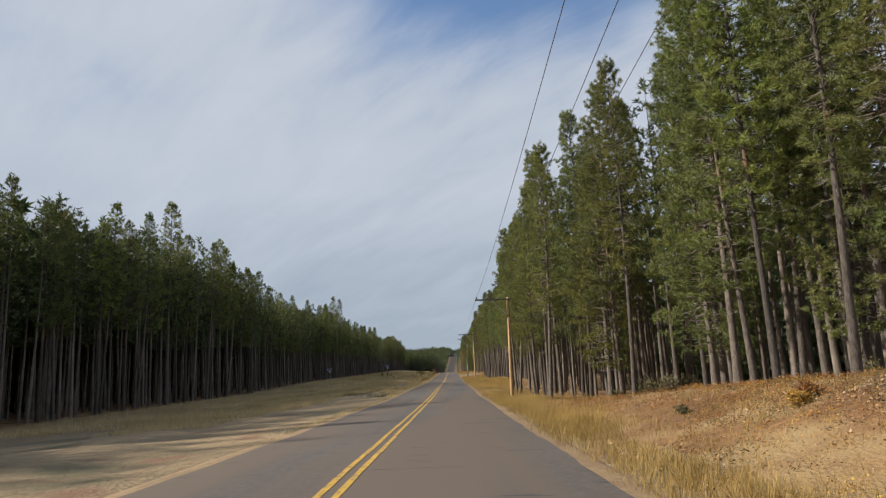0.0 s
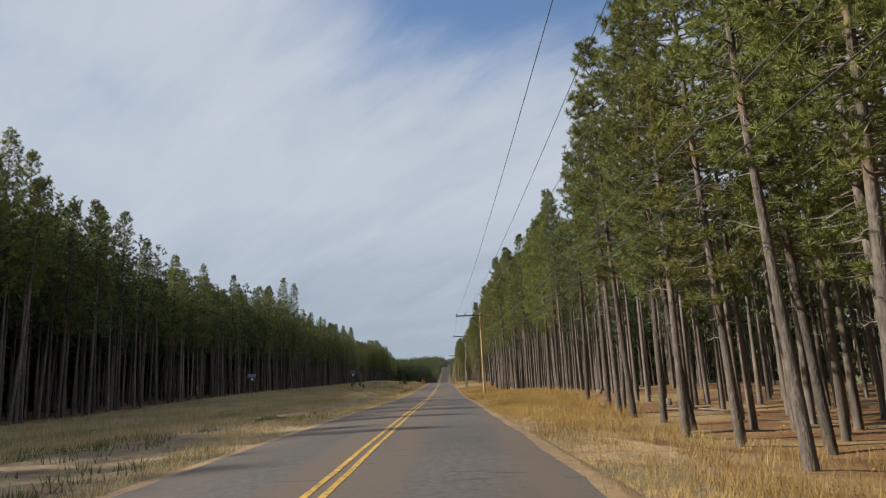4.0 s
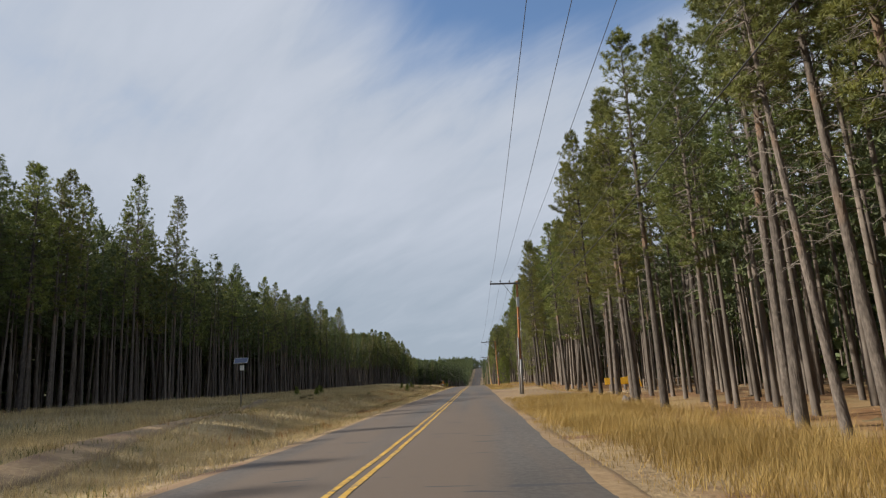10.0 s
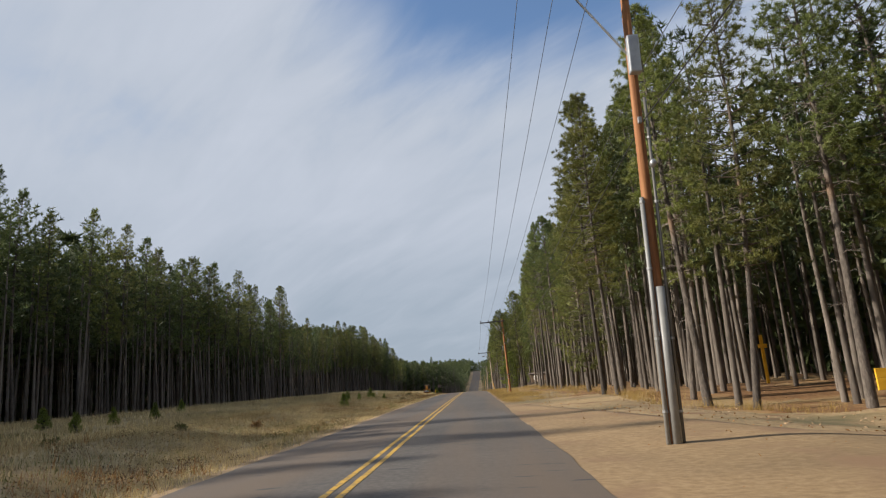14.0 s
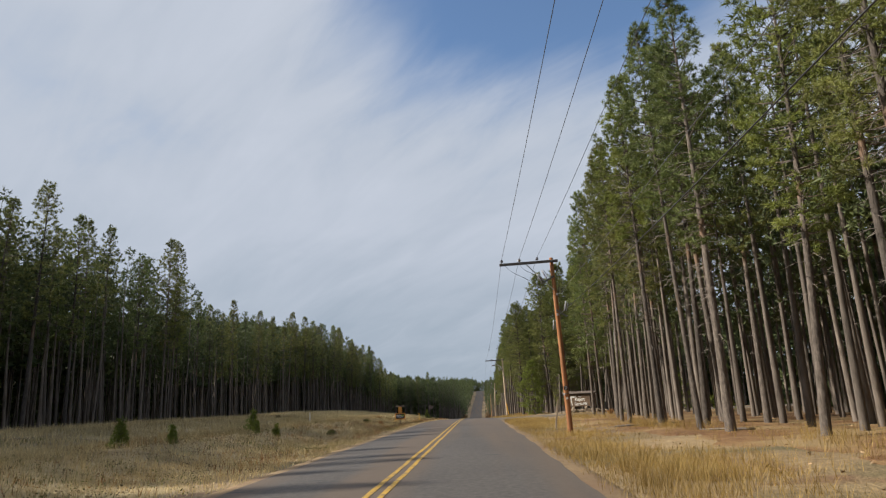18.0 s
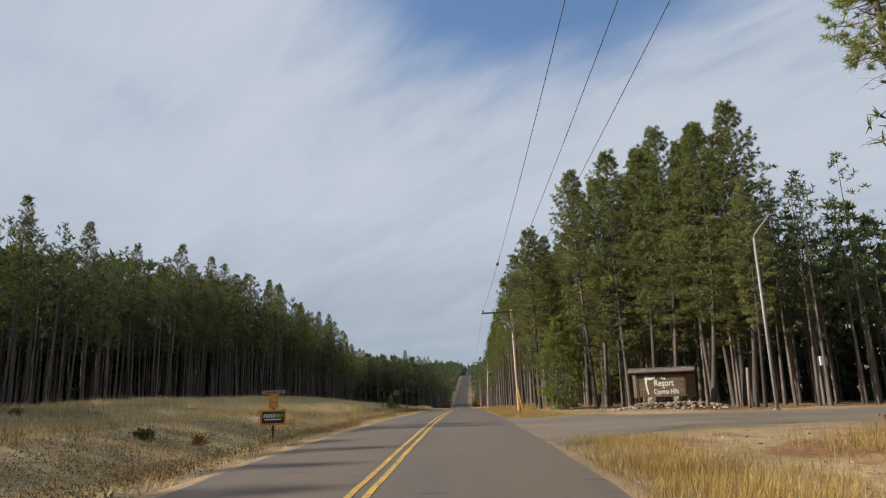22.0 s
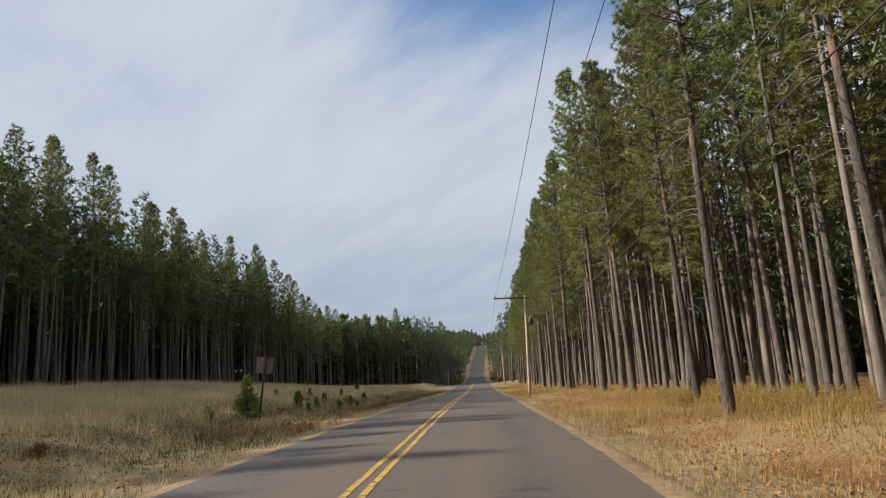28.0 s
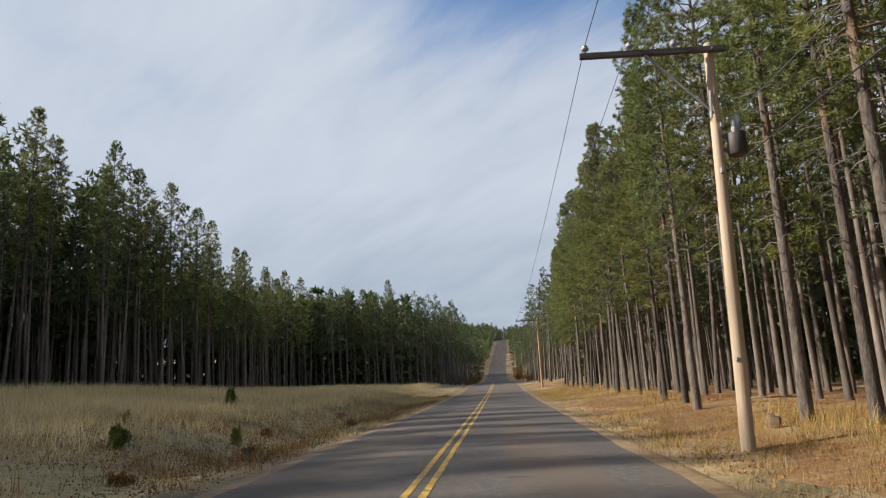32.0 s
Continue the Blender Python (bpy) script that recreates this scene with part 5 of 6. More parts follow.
def park_sign():
    x, y = -7.99, 288.6
    s = thing("direction_sign", pose(x, y, ground_at(x, y) + 0.62, 0, 0, 6) @ Matrix.Scale(0.61, 4), "orange-framed black activity sign below a small orange arrow board", "sign")
    part("post", Geo().box((0, 0.09, 0.2), (0.14, 0.12, 3.4)), DARK_TIMBER, s)
    top = part("top_bar", Geo().box((0, 0, 2.28), (1.5, 0.05, 0.2)), POLE_PALE, s, "pale plank along the top", bevel=0.01)
    for k in range(9):
        part("writing_bar", Geo().box((-0.6 + 0.15 * k, -0.031, 2.28), (0.1 if k % 3 else 0.06, 0.008, 0.1)), DARK_TIMBER, top)
    mid = part("arrow_board", Geo().box((0, 0, 1.68), (0.62, 0.05, 0.96)), ORANGE_WOOD, s, "small orange board", bevel=0.01)
    part("icon_frame", Geo().box((0, -0.03, 2.04), (0.4, 0.01, 0.03)).box((0, -0.03, 1.72), (0.4, 0.01, 0.03)).box((-0.19, -0.03, 1.88), (0.03, 0.01, 0.34)).box((0.19, -0.03, 1.88), (0.03, 0.01, 0.34)), GOLD_PAINT, mid)
    part("icon", Geo().prism([(-0.12, 1.8), (0.12, 1.78), (0.14, 1.84), (0.02, 1.86), (-0.05, 1.97), (-0.12, 1.95)], 0.012, Matrix.Translation((0, -0.032, 0))), GOLD_PAINT, mid)
    part("arrow", Geo().prism([(-0.12, 1.44), (0.02, 1.44), (0.02, 1.37), (0.14, 1.46), (0.02, 1.55), (0.02, 1.48), (-0.12, 1.48)], 0.012, Matrix.Translation((0, -0.032, 0))), GOLD_PAINT, mid, "pale yellow arrow")
    face = part("sign_face", Geo().box((0, 0, 0.62), (1.5, 0.05, 0.82)), BLACK_BOARD, s, "black sign face")
    for at, size in (((0, -0.01, 1.06), (1.74, 0.1, 0.14)), ((0, -0.01, 0.18), (1.74, 0.1, 0.14)), ((-0.8, -0.01, 0.62), (0.14, 0.1, 0.75)), ((0.8, -0.01, 0.62), (0.14, 0.1, 0.75))):
        part("frame", Geo().box(at, size), ORANGE_WOOD, face, "orange wooden frame", bevel=0.012)
    for k in range(8):
        part("writing_bar", Geo().prism([(-0.64 + 0.162 * k, 0.62), (-0.53 + 0.162 * k, 0.62), (-0.5 + 0.162 * k, 0.86), (-0.61 + 0.162 * k, 0.86)], 0.012, Matrix.Translation((0, -0.034, 0))), WHITE_PAINT if k < 5 else LIME_PAINT, face)
    part("writing_bar", Geo().box((-0.02, -0.034, 0.5), (1.1, 0.012, 0.09)), WHITE_PAINT, face)


def solar_counter(x, y, turn, lift=0.0):
    s = thing("solar_marker", pose(x, y, ground_at(x, y), 0, 0, turn) @ Matrix.Diagonal((1, 1, 1 + lift, 1)), "dark post with a small tilted solar panel and white box", "solar sign", "solar posts in the meadow")
    part("post", Geo().tube([(0, 0, -0.2), (0, 0, 3.05)], 0.045, 8), GREY_PAINT, s)
    panel = part("solar_panel", Geo().box((0, 0, 0), (1.1, 0.65, 0.04)), PANEL_BLUE, s, "blue solar panel", m=pose(0, -0.1, 3.1, 38, 0, 0) @ Matrix.Scale(0.85, 4), bevel=0.008)
    part("panel_frame", Geo().box((0, -0.33, 0), (1.16, 0.03, 0.06)).box((0, 0.33, 0), (1.16, 0.03, 0.06)).box((-0.56, 0, 0), (0.03, 0.65, 0.06)).box((0.56, 0, 0), (0.03, 0.65, 0.06)), STEEL, panel)
    part("box", Geo().box((0.08, -0.12, 2.62), (0.27, 0.18, 0.34)), WHITE_PAINT, s, "small white box", bevel=0.02)


def back_of_sign():
    x, y = -9.47, 351.0
    s = thing("road_sign", pose(x, y, ground_at(x, y), 0, 7, -6), "square road sign seen from its bare metal back", "sign")
    part("post", Geo().box((0.02, -0.045, 1.35), (0.065, 0.065, 3.0)), DARK_TIMBER, s, bevel=0.006)
    part("sign_plate", Geo().box((-0.195, 0, 2.42), (0.38, 0.012, 0.68)).box((0.195, 0, 2.42), (0.38, 0.012, 0.68)), SIGN_BACK, s, "dull reddish-grey metal plate", bevel=0.004)
    part("rail", Geo().box((0, 0.018, 2.6), (0.74, 0.022, 0.05)).box((0, 0.018, 2.24), (0.74, 0.022, 0.05)), SIGN_BACK, s)


def stake(x, y, height, mat, label, lean=0, top=None):
    s = thing("marker_stake", pose(x, y, ground_at(x, y), 0, lean, 0), label, "marker post", "marker posts")
    part("post", Geo().box((0, 0, height / 2 - 0.1), (0.09, 0.05, height + 0.2)), mat, s, bevel=0.008)
    if top:
        part("marker_plate", Geo().box((0, -0.035, height - 0.25), (0.2, 0.012, 0.42)), top, s, bevel=0.004)


def yellow_board():
    x, y = 15.55, 196.75
    s = thing("yellow_arrow_board", pose(x, y, ground_at(x, y) - 0.03, 0, 0, -4) @ Matrix.Scale(0.965, 4), "big yellow wooden board with a split fishtail end on dark posts", "sign")
    fish = part("board", Geo().prism([(-2.0, 0.85), (-1.0, 0.9), (-0.2, 0.82), (0.45, 0.92), (0.46, 1.28), (-0.2, 1.28), (-2.0, 1.25)], 0.09), YELLOW_PAINT, s, "long yellow plank", bevel=0.012)
    part("tail", Geo().prism([(0.3, 1.25), (1.7, 1.42), (1.52, 2.0), (1.35, 2.02), (0.3, 1.62), (-0.3, 1.52), (-2.0, 1.6), (-2.0, 1.26), (-0.3, 1.26)], 0.09), YELLOW_PAINT, s, "upper yellow plank", bevel=0.012)
    part("tail", Geo().prism([(-0.2, 0.84), (0.6, 0.8), (1.9, 0.45), (1.7, 1.32), (1.4, 1.36), (0.3, 1.22), (-0.2, 1.24)], 0.08, Matrix.Translation((0, 0.05, 0))), YELLOW_PAINT, s, "lower yellow plank of the split tail", bevel=0.012)
    for dx in (-1.2, 0.95):
        part("post", Geo().tube([(dx, 0.16, -0.2), (dx, 0.16, 1.3)], 0.1, 9), DARK_TIMBER, s)
    r = random.Random(8)
    heap = thing("rock_pile", pose(x, y - 0.5, ground_at(x, y)), "scattered pale stones under the yellow board", "rocks")
    for k in range(80):
        px, py = r.uniform(-1.9, 2.3), r.uniform(-0.7, 0.6)
        size = r.uniform(0.06, 0.16)
        part("stone", Geo().lump((0, 0, 0), (size * 1.8, size * 1.15, size * 0.5), 300 + k), ROCK, heap, m=pose(px, py, ground_at(x + px, y - 0.5 + py) - ground_at(x, y) + size * 0.35, 0, 0, r.uniform(0, 360)))
    c = thing("yellow_signpost", pose(17.7, 214.5, ground_at(17.7, 214.5)), "thin yellow wooden post with a short crosspiece", "signpost")
    part("post", Geo().box((0, 0, 1.4), (0.18, 0.12, 3.0)), YELLOW_PAINT, c, bevel=0.015)
    part("crosspiece", Geo().box((0, -0.08, 2.25), (0.5, 0.05, 0.24)), YELLOW_PAINT, c, bevel=0.01)


def rail_fence(x0, y0, x1, y1, bays):
    g = thing("rail_fence", Matrix(), "weathered pole-rail fence with leaning braces", "fence")
    for k in range(bays + 1):
        u = k / bays
        x, y = x0 + (x1 - x0) * u, y0 + (y1 - y0) * u
        z = ground_at(x, y)
        part("post", Geo().tube([(x, y, z - 0.2), (x, y, z + 1.15)], 0.075, 8), RAIL_WOOD, g)
        if k < bays:
            xb, yb = x0 + (x1 - x0) * (u + 1 / bays), y0 + (y1 - y0) * (u + 1 / bays)
            zb = ground_at(xb, yb)
            for h in (0.35, 1.08):
                part("rail", Geo().tube([(x, y - 0.08, z + h), (xb, yb - 0.08, zb + h + 0.04)], 0.055, 7), RAIL_WOOD, g)
            part("brace", Geo().tube([(x + 0.1, y - 0.12, z + 1.0), (x + (xb - x) * 0.5, y + (yb - y) * 0.5 - 0.12, zb + 0.1)], 0.045, 6), RAIL_WOOD, g)


def cabin():
    x, y = 41.6, 231.5
    c = thing("cabin", pose(x, y, ground_at(x, y), 0, 0, -14), "dark log cabin with a blue metal roof among the pines", "house")
    W, D, Hh = 12.0, 9.0, 6.2
    wall = part("wall", Geo().box((0, 0, Hh / 2), (W, D, Hh)), CABIN_WOOD, c)
    log = Geo().tube([(-W / 2, 0, 0), (W / 2, 0, 0)], 0.14, 8).mesh("log", CABIN_WOOD, True)
    for k in range(24):
        ob = new("log", log)
        ob.parent, ob.matrix_basis = wall, Matrix.Translation((0, -D / 2 - 0.02, 0.14 + 0.26 * k))
    roof = part("roof", Geo().prism([(-D / 2 - 1.2, Hh - 0.7), (0, Hh + 3.0), (D / 2 + 1.2, Hh - 0.7), (D / 2 + 1.2, Hh - 0.9), (0, Hh + 2.75), (-D / 2 - 1.2, Hh - 0.9)], W + 1.6, Euler((0, 0, radians(90))).to_matrix()), ROOF_BLUE, c, "blue-grey metal roof")
    for k in range(16):
        part("seam", Geo().box(((k - 7.5) * 0.84, -D / 4 - 0.6, Hh + 1.2), (0.05, 6.9, 0.05), Euler((radians(33), 0, 0)).to_matrix()), ROOF_BLUE, roof)
    for wx, wz in ((-4.2, 1.5), (-1.4, 1.5), (1.8, 1.5), (4.4, 1.5), (-4.2, 4.0), (-1.4, 4.0)):
        w = part("window", Geo().box((wx, -D / 2 - 0.14, wz), (1.0, 0.06, 1.15)), GLASS, c, "dark window pane")
        for at, size in (((wx, -D / 2 - 0.2, wz + 0.6), (1.2, 0.1, 0.1)), ((wx, -D / 2 - 0.2, wz - 0.6), (1.2, 0.1, 0.1)), ((wx - 0.55, -D / 2 - 0.2, wz), (0.1, 0.1, 1.1)), ((wx + 0.55, -D / 2 - 0.2, wz), (0.1, 0.1, 1.1)), ((wx, -D / 2 - 0.2, wz), (1.0, 0.06, 0.05))):
            part("frame", Geo().box(at, size), WHITE_PAINT, w, "white frame")


resort_sign()
park_sign()
solar_counter(-26.5, 142.7, 8)
solar_counter(-17.2, 175.4, 8, 0.12)
back_of_sign()
yellow_board()
rail_fence(17.7, 197.2, 28.0, 200.5, 4)
cabin()
for dx, hh, tilt in ((0.5, 2.5, 3),):
    post = thing("wooden_post", pose(17.0 + dx, 303.4, ground_at(17.0 + dx, 303.4), 0, tilt, 0), "pale weathered wooden post leaning near the sign", "post", "")
    part("post", Geo().tube([(0, 0, -0.2), (0, 0, hh * 0.5), (0, 0, hh)], [0.1, 0.095, 0.085], 9), RAIL_WOOD, post, smooth=True)
stake(4.3, 257.0, 1.6, POLE_PALE, "thin slanting pale wooden roadside stake", 9)
stake(-7.7, 307.5, 1.25, YELLOW_PAINT, "short yellow marker post in the grass")
stake(-15.5, 281.0, 1.0, WHITE_PAINT, "short white marker post in the grass")


# ---- undergrowth ----
def random_spots(n, x0, x1, y0, y1, seed, keep):
    r = np.random.default_rng(seed)
    p = np.column_stack([r.uniform(x0, x1, n), r.uniform(y0, y1, n)])
    return p[keep(p[:, 0], p[:, 1], r.uniform(0, 1, n))]


def patchy(x, y):
    return 0.5 + 0.5 * np.sin(0.35 * x + 0.9 * np.sin(0.12 * y)) * np.sin(0.21 * y + 0.6 * np.sin(0.3 * x))


off_track = lambda x, y: np.abs(x - np.interp(y, [18, 60, 72, 100, 120, 141, 150, 167, 180, 192], [-8.4, -8.6, -9.6, -9.0, -9.0, -9.9, -11.8, -14.8, -17.6, -21.0])) > np.interp(y, [18, 66, 78, 130, 192, 193], [2.6, 2.8, 0.8, 0.6, 0.5, -1])
off_road = lambda x, y: (paved(x, y) < 0.4)
def straws(spots, height, width, seed, per=4, spread=0.16):
    """Fine grass: single tapering straws that lean every way, as arrays."""
    r = np.random.default_rng(seed)
    spots = np.asarray(spots)
    n = len(spots)
    xy = (spots[:, None] + r.normal(0, spread, (n, per, 2))).reshape(-1, 2)
    base = np.column_stack([xy, land(xy[:, 0], xy[:, 1]) + 0.0])
    a = r.uniform(0, 6.28, len(xy))
    h = (np.broadcast_to(np.reshape(height, (-1, 1)), (n, 1)) * r.uniform(0.6, 1.2, (n, 1)) * r.uniform(0.6, 1.2, (n, per))).reshape(-1)
    lean = r.uniform(0.05, 1.15, len(xy)) * h
    side = np.stack([-np.sin(a), np.cos(a), np.zeros_like(a)], -1) * width * 0.5
    tip = base + np.stack([np.cos(a) * lean, np.sin(a) * lean, h], -1)
    v = np.stack([base - side, base + side, tip], 1).reshape(-1, 3)
    return v, np.arange(len(v)).reshape(-1, 3)


def grass(name, label, arrays, mat, category="grass"):
    return tagged(new(name, raw_mesh(name, *arrays, mat)), label, category, kind="stuff")


edges = lambda y: np.interp(y, np.arange(-30, 500.0), [right_edge(v) for v in np.arange(-30, 500.0)])
clumps = lambda x, y: np.clip(patchy(x * 2.3 + 1, y * 1.9) * 0.6 + patchy(x * 0.9, y * 0.8) * 0.7 - 0.15, 0, 1)
verge = random_spots(115000, ROAD_RIGHT + 0.22, 7.0, 6, 440, 21, lambda x, y, u: off_road(x, y) & (u < (0.12 + 0.88 * clumps(x, y)) * np.exp(-((x - 3.9) / 1.7) ** 2) * np.where(y < 38, np.where(x < 3.7, 1.0, 0.06), 1.0) * np.where(y > 318, 0.85, 1.0) * np.where(y > 334, 0.42, 1.0) * np.where((y > 198) & (y < 232) & (x > 3.5), 0.3, 1.0)))
grass("verge_grass", "golden dry grass along the road verge", straws(verge, 0.13 + 0.2 * clumps(verge[:, 0], verge[:, 1]) * np.where(verge[:, 1] > 318, 0.8, 1.0), 0.0095, 22, 8, 0.12), GRASS)
tufts = random_spots(50000, 4.5, 14, 40, 440, 41, lambda x, y, u: off_road(x, y) & (u < (0.08 + 0.92 * patchy(x * 1.7, y * 1.4) ** 2) * np.exp(-((x - edges(y) + 0.2) / 1.5) ** 2)))
grass("forest_edge_grass", "tall golden grass tufts round the foot of the pines", straws(tufts, 0.46, 0.012, 42, 9, 0.12), GRASS)
lush = random_spots(34000, ROAD_RIGHT + 1.0, 9.0, 84, 180, 47, lambda x, y, u: off_road(x, y) & (u < (0.25 + 0.75 * clumps(x + 3, y + 5)) * np.clip((edges(y) + 0.8 - x) / 2.0, 0, 1) * np.clip((x - 2.9) / 1.2, 0.1, 1)))
grass("tall_verge_grass", "dense tall golden grass between the road and the pines", straws(lush, 0.3 + 0.16 * clumps(lush[:, 0] + 3, lush[:, 1] + 5), 0.0105, 48, 9, 0.15), GRASS)
roadside = random_spots(52000, -9.5, ROAD_LEFT - 0.4, 20, 440, 23, lambda x, y, u: off_track(x, y) & (u < (0.3 + 0.7 * patchy(x + 9, y)) * np.where(y < 90, 0.7, 1.0) * np.where((y > 255) & (x > -12.5), 0.4, 1.0)))
grass("verge_grass", "short dry grass and stubble by the asphalt", straws(roadside, 0.2, 0.013, 24, 6, 0.16), MEADOW)
near_meadow = random_spots(80000, -17, -8.0, 30, 450, 43, lambda x, y, u: off_track(x, y) & (u < (0.35 + 0.65 * patchy(x + 9, y)) * np.where(y < 90, 0.7, 1.0) * np.where((y > 255) & (x > -12.5), 0.4, 1.0)))
grass("meadow_grass", "pale dry grass in the roadside meadow", straws(near_meadow, 0.34 + 0.12 * (near_meadow[:, 1] > 300), 0.0125, 44, 8, 0.2), MEADOW)
wide_meadow = random_spots(52000, -38, -15, 40, 475, 25, lambda x, y, u: (u < 0.5 + 0.5 * patchy(x, y)) & off_track(x, y) & (x > np.interp(y, [40, 180, 470], [-36.5, -33, -30.5])))
late = wide_meadow[:, 1] > 312
grass("meadow_grass", "tall dry meadow grass towards the dark pines", straws(wide_meadow[~late], 0.45, 0.026, 26, 7, 0.28), MEADOW)
tall_straw = random_spots(34000, -37, -10.5, 312, 478, 29, lambda x, y, u: (u < 0.35 + 0.65 * patchy(x * 0.8, y) * np.clip((-x - 9) / 8, 0, 1)) & (x > np.interp(y, [312, 470], [-32.0, -30.0])))
grass("tall_straw", "tall pale straw-coloured grass in the meadow", straws(tall_straw, 0.66, 0.022, 30, 10, 0.26), STRAW)
weeds = random_spots(26000, -22, -6, 60, 440, 27, lambda x, y, u: u < patchy(x * 1.4 + 5, y * 1.3) ** 3)
grass("low_weeds", "low green weeds between the dry grass", straws(weeds, 0.24, 0.03, 28, 7, 0.2), GREEN_WEED, "weeds")
stalks = random_spots(26000, -16, -5.8, 150, 440, 45, lambda x, y, u: u < patchy(x * 1.1 + 2, y * 1.7 + 4) ** 2 * np.where(y > 320, 0.8, 0.3))
grass("dry_weeds", "reddish-brown dry weed stalks at the roadside", straws(stalks, 0.36, 0.022, 46, 6, 0.16), DUST, "weeds")


def flakes(spots, size, seed):
    r = np.random.default_rng(seed)
    spots = np.asarray(spots)
    n = len(spots)
    c = np.column_stack([spots, land(spots[:, 0], spots[:, 1]) + 0.02])
    a, t = r.uniform(0, 6.28, n), r.normal(0, 0.45, (n, 2))
    u = np.stack([np.cos(a), np.sin(a), t[:, 0]], -1) * size * r.uniform(0.5, 1.2, (n, 1))
    w = np.stack([-np.sin(a), np.cos(a), t[:, 1]], -1) * size * 0.55 * r.uniform(0.5, 1.2, (n, 1))
    v = np.stack([c - u, c - w, c + u, c + w], 1).reshape(-1, 3)
    i = np.arange(0, len(v), 4)
    return v, np.stack([i, i + 1, i + 2, i + 3], 1)


leaves = random_spots(90000, 3.0, 20, 3, 44, 33, lambda x, y, u: u < 0.2 + 0.8 * patchy(x * 2, y * 2))
tagged(new("fallen_leaves", raw_mesh("fallen_leaves", *flakes(leaves, 0.043, 34), LEAF)), "pale brown fallen leaves over the bank", "litter", kind="stuff")
def leafy(spots, height, size, seed, per=14, spread=0.12):
    """Low leafy weeds: small tilted leaves at all heights over each place, as arrays."""
    r = np.random.default_rng(seed)
    spots = np.asarray(spots)
    n = len(spots)
    tall_here = height * r.uniform(0.35, 1.2, (n, 1))
    up = tall_here * r.random((n, per)) ** 0.7
    xy = spots[:, None] + r.normal(0, 1, (n, per, 2)) * spread * (0.6 + 0.6 * up / height)[..., None]
    c = np.concatenate([xy, (land(xy[..., 0], xy[..., 1]) + up)[..., None]], -1).reshape(-1, 3)
    d = r.normal(0, 1, c.shape); d[:, 2] = np.abs(d[:, 2]) * 0.6 + 0.1
    d /= np.linalg.norm(d, axis=1, keepdims=True)
    w = np.cross(d, r.normal(0, 1, c.shape)); w /= np.linalg.norm(w, axis=1, keepdims=True) + 1e-9
    ln = size * r.uniform(0.6, 1.3, (len(c), 1))
    v = np.stack([c - d * ln, c - w * ln * 0.45, c + d * ln, c + w * ln * 0.45], 1).reshape(-1, 3)
    i = np.arange(0, len(v), 4)
    return v, np.stack([i, i + 1, i + 2, i + 3], 1)


crest = lambda x, y: np.clip((x - 3.4) / 2.6, 0.1, 1)
for seed, (number, tall_one, power, mat, label) in enumerate(((2600, 0.2, 1.4, DUST, "reddish-brown low weeds over the bank"), (1500, 0.17, 2.0, SHRUB, "dull olive low weeds over the bank"), (700, 0.24, 2.6, GOLD_LEAF, "yellowing low weeds over the bank"))):
    spots = random_spots(number * 2, 3.6, 15, 4, 40, 60 + seed, lambda x, y, u: u < patchy(x * 1.5 + 3 * seed, y * 1.3 + 5 * seed) ** power * crest(x, y))
    grass("bank_weeds", label, leafy(spots, tall_one, 0.022, 64 + seed, 26), mat, "weeds")
curb_grass = random_spots(5200, ROAD_RIGHT + 0.3, 5.4, 6, 40, 70, lambda x, y, u: u < (0.25 + 0.75 * patchy(x * 1.3, y * 1.6)) * np.exp(-((x - 3.5) / 0.95) ** 2) * np.where(y < 16, 0.15, 1.0))
grass("bank_grass", "tall pale dry grass where the bank meets the asphalt", straws(curb_grass, 0.34, 0.0095, 71, 10, 0.13), GRASS)
band = lambda x, y: np.exp(-((x + 9.2 + 1.2 * np.sin(0.06 * y)) / 3.0) ** 2)
for seed, (number, tall_one, power, mat, label) in enumerate(((21000, 0.3, 1.2, DRY_WEED, "dark brown dead weeds in the roadside meadow"), (11000, 0.25, 2.0, GREEN_WEED, "dull green weeds in the roadside meadow"), (6000, 0.26, 2.4, DUST, "rust-red weeds in the roadside meadow"))):
    spots = random_spots(number, -16, -5.6, 170, 420, 80 + seed, lambda x, y, u: off_track(x, y) & (u < (0.15 + patchy(x * 1.2 + 4 * seed, y * 1.1 + 7 * seed) ** power) * (0.12 + band(x, y)) * np.where(y < 270, 0.5, 1.0)))
    grass("meadow_weeds", label, leafy(spots, tall_one, 0.03, 84 + seed, 15, 0.17), mat, "weeds")
patch = random_spots(5200, 4.6, 13.5, 337, 354, 72, lambda x, y, u: (u < 0.2 + 0.8 * patchy(x * 1.5, y * 1.2)) & (((x - 8.6) / 4.2) ** 2 + ((y - 345) / 7.0) ** 2 < 1.0))
grass("golden_weeds", "knee-high yellow-green weeds between the road and the pines", leafy(patch[::2], 0.4, 0.021, 73, 34, 0.15), GOLD_WEED, "weeds")
grass("golden_weeds", "dry straw among the yellow-green weeds", straws(patch[1::4], 0.5, 0.0095, 74, 7, 0.16), GRASS, "weeds")
reds = random_spots(3000, 3.4, 10, 326, 400, 75, lambda x, y, u: u < patchy(x * 1.2 + 4, y * 0.9 + 1) ** 1.6 * np.clip((x - 3.2) / 1.6, 0, 1))
grass("verge_weeds", "low rust-brown weeds along the last verge", leafy(reds, 0.16, 0.022, 76, 24), DUST, "weeds")
crumbs = random_spots(26000, 2.9, 10, 322, 400, 77, lambda x, y, u: u < 0.15 + 0.85 * patchy(x * 1.6, y * 1.1 + 3))
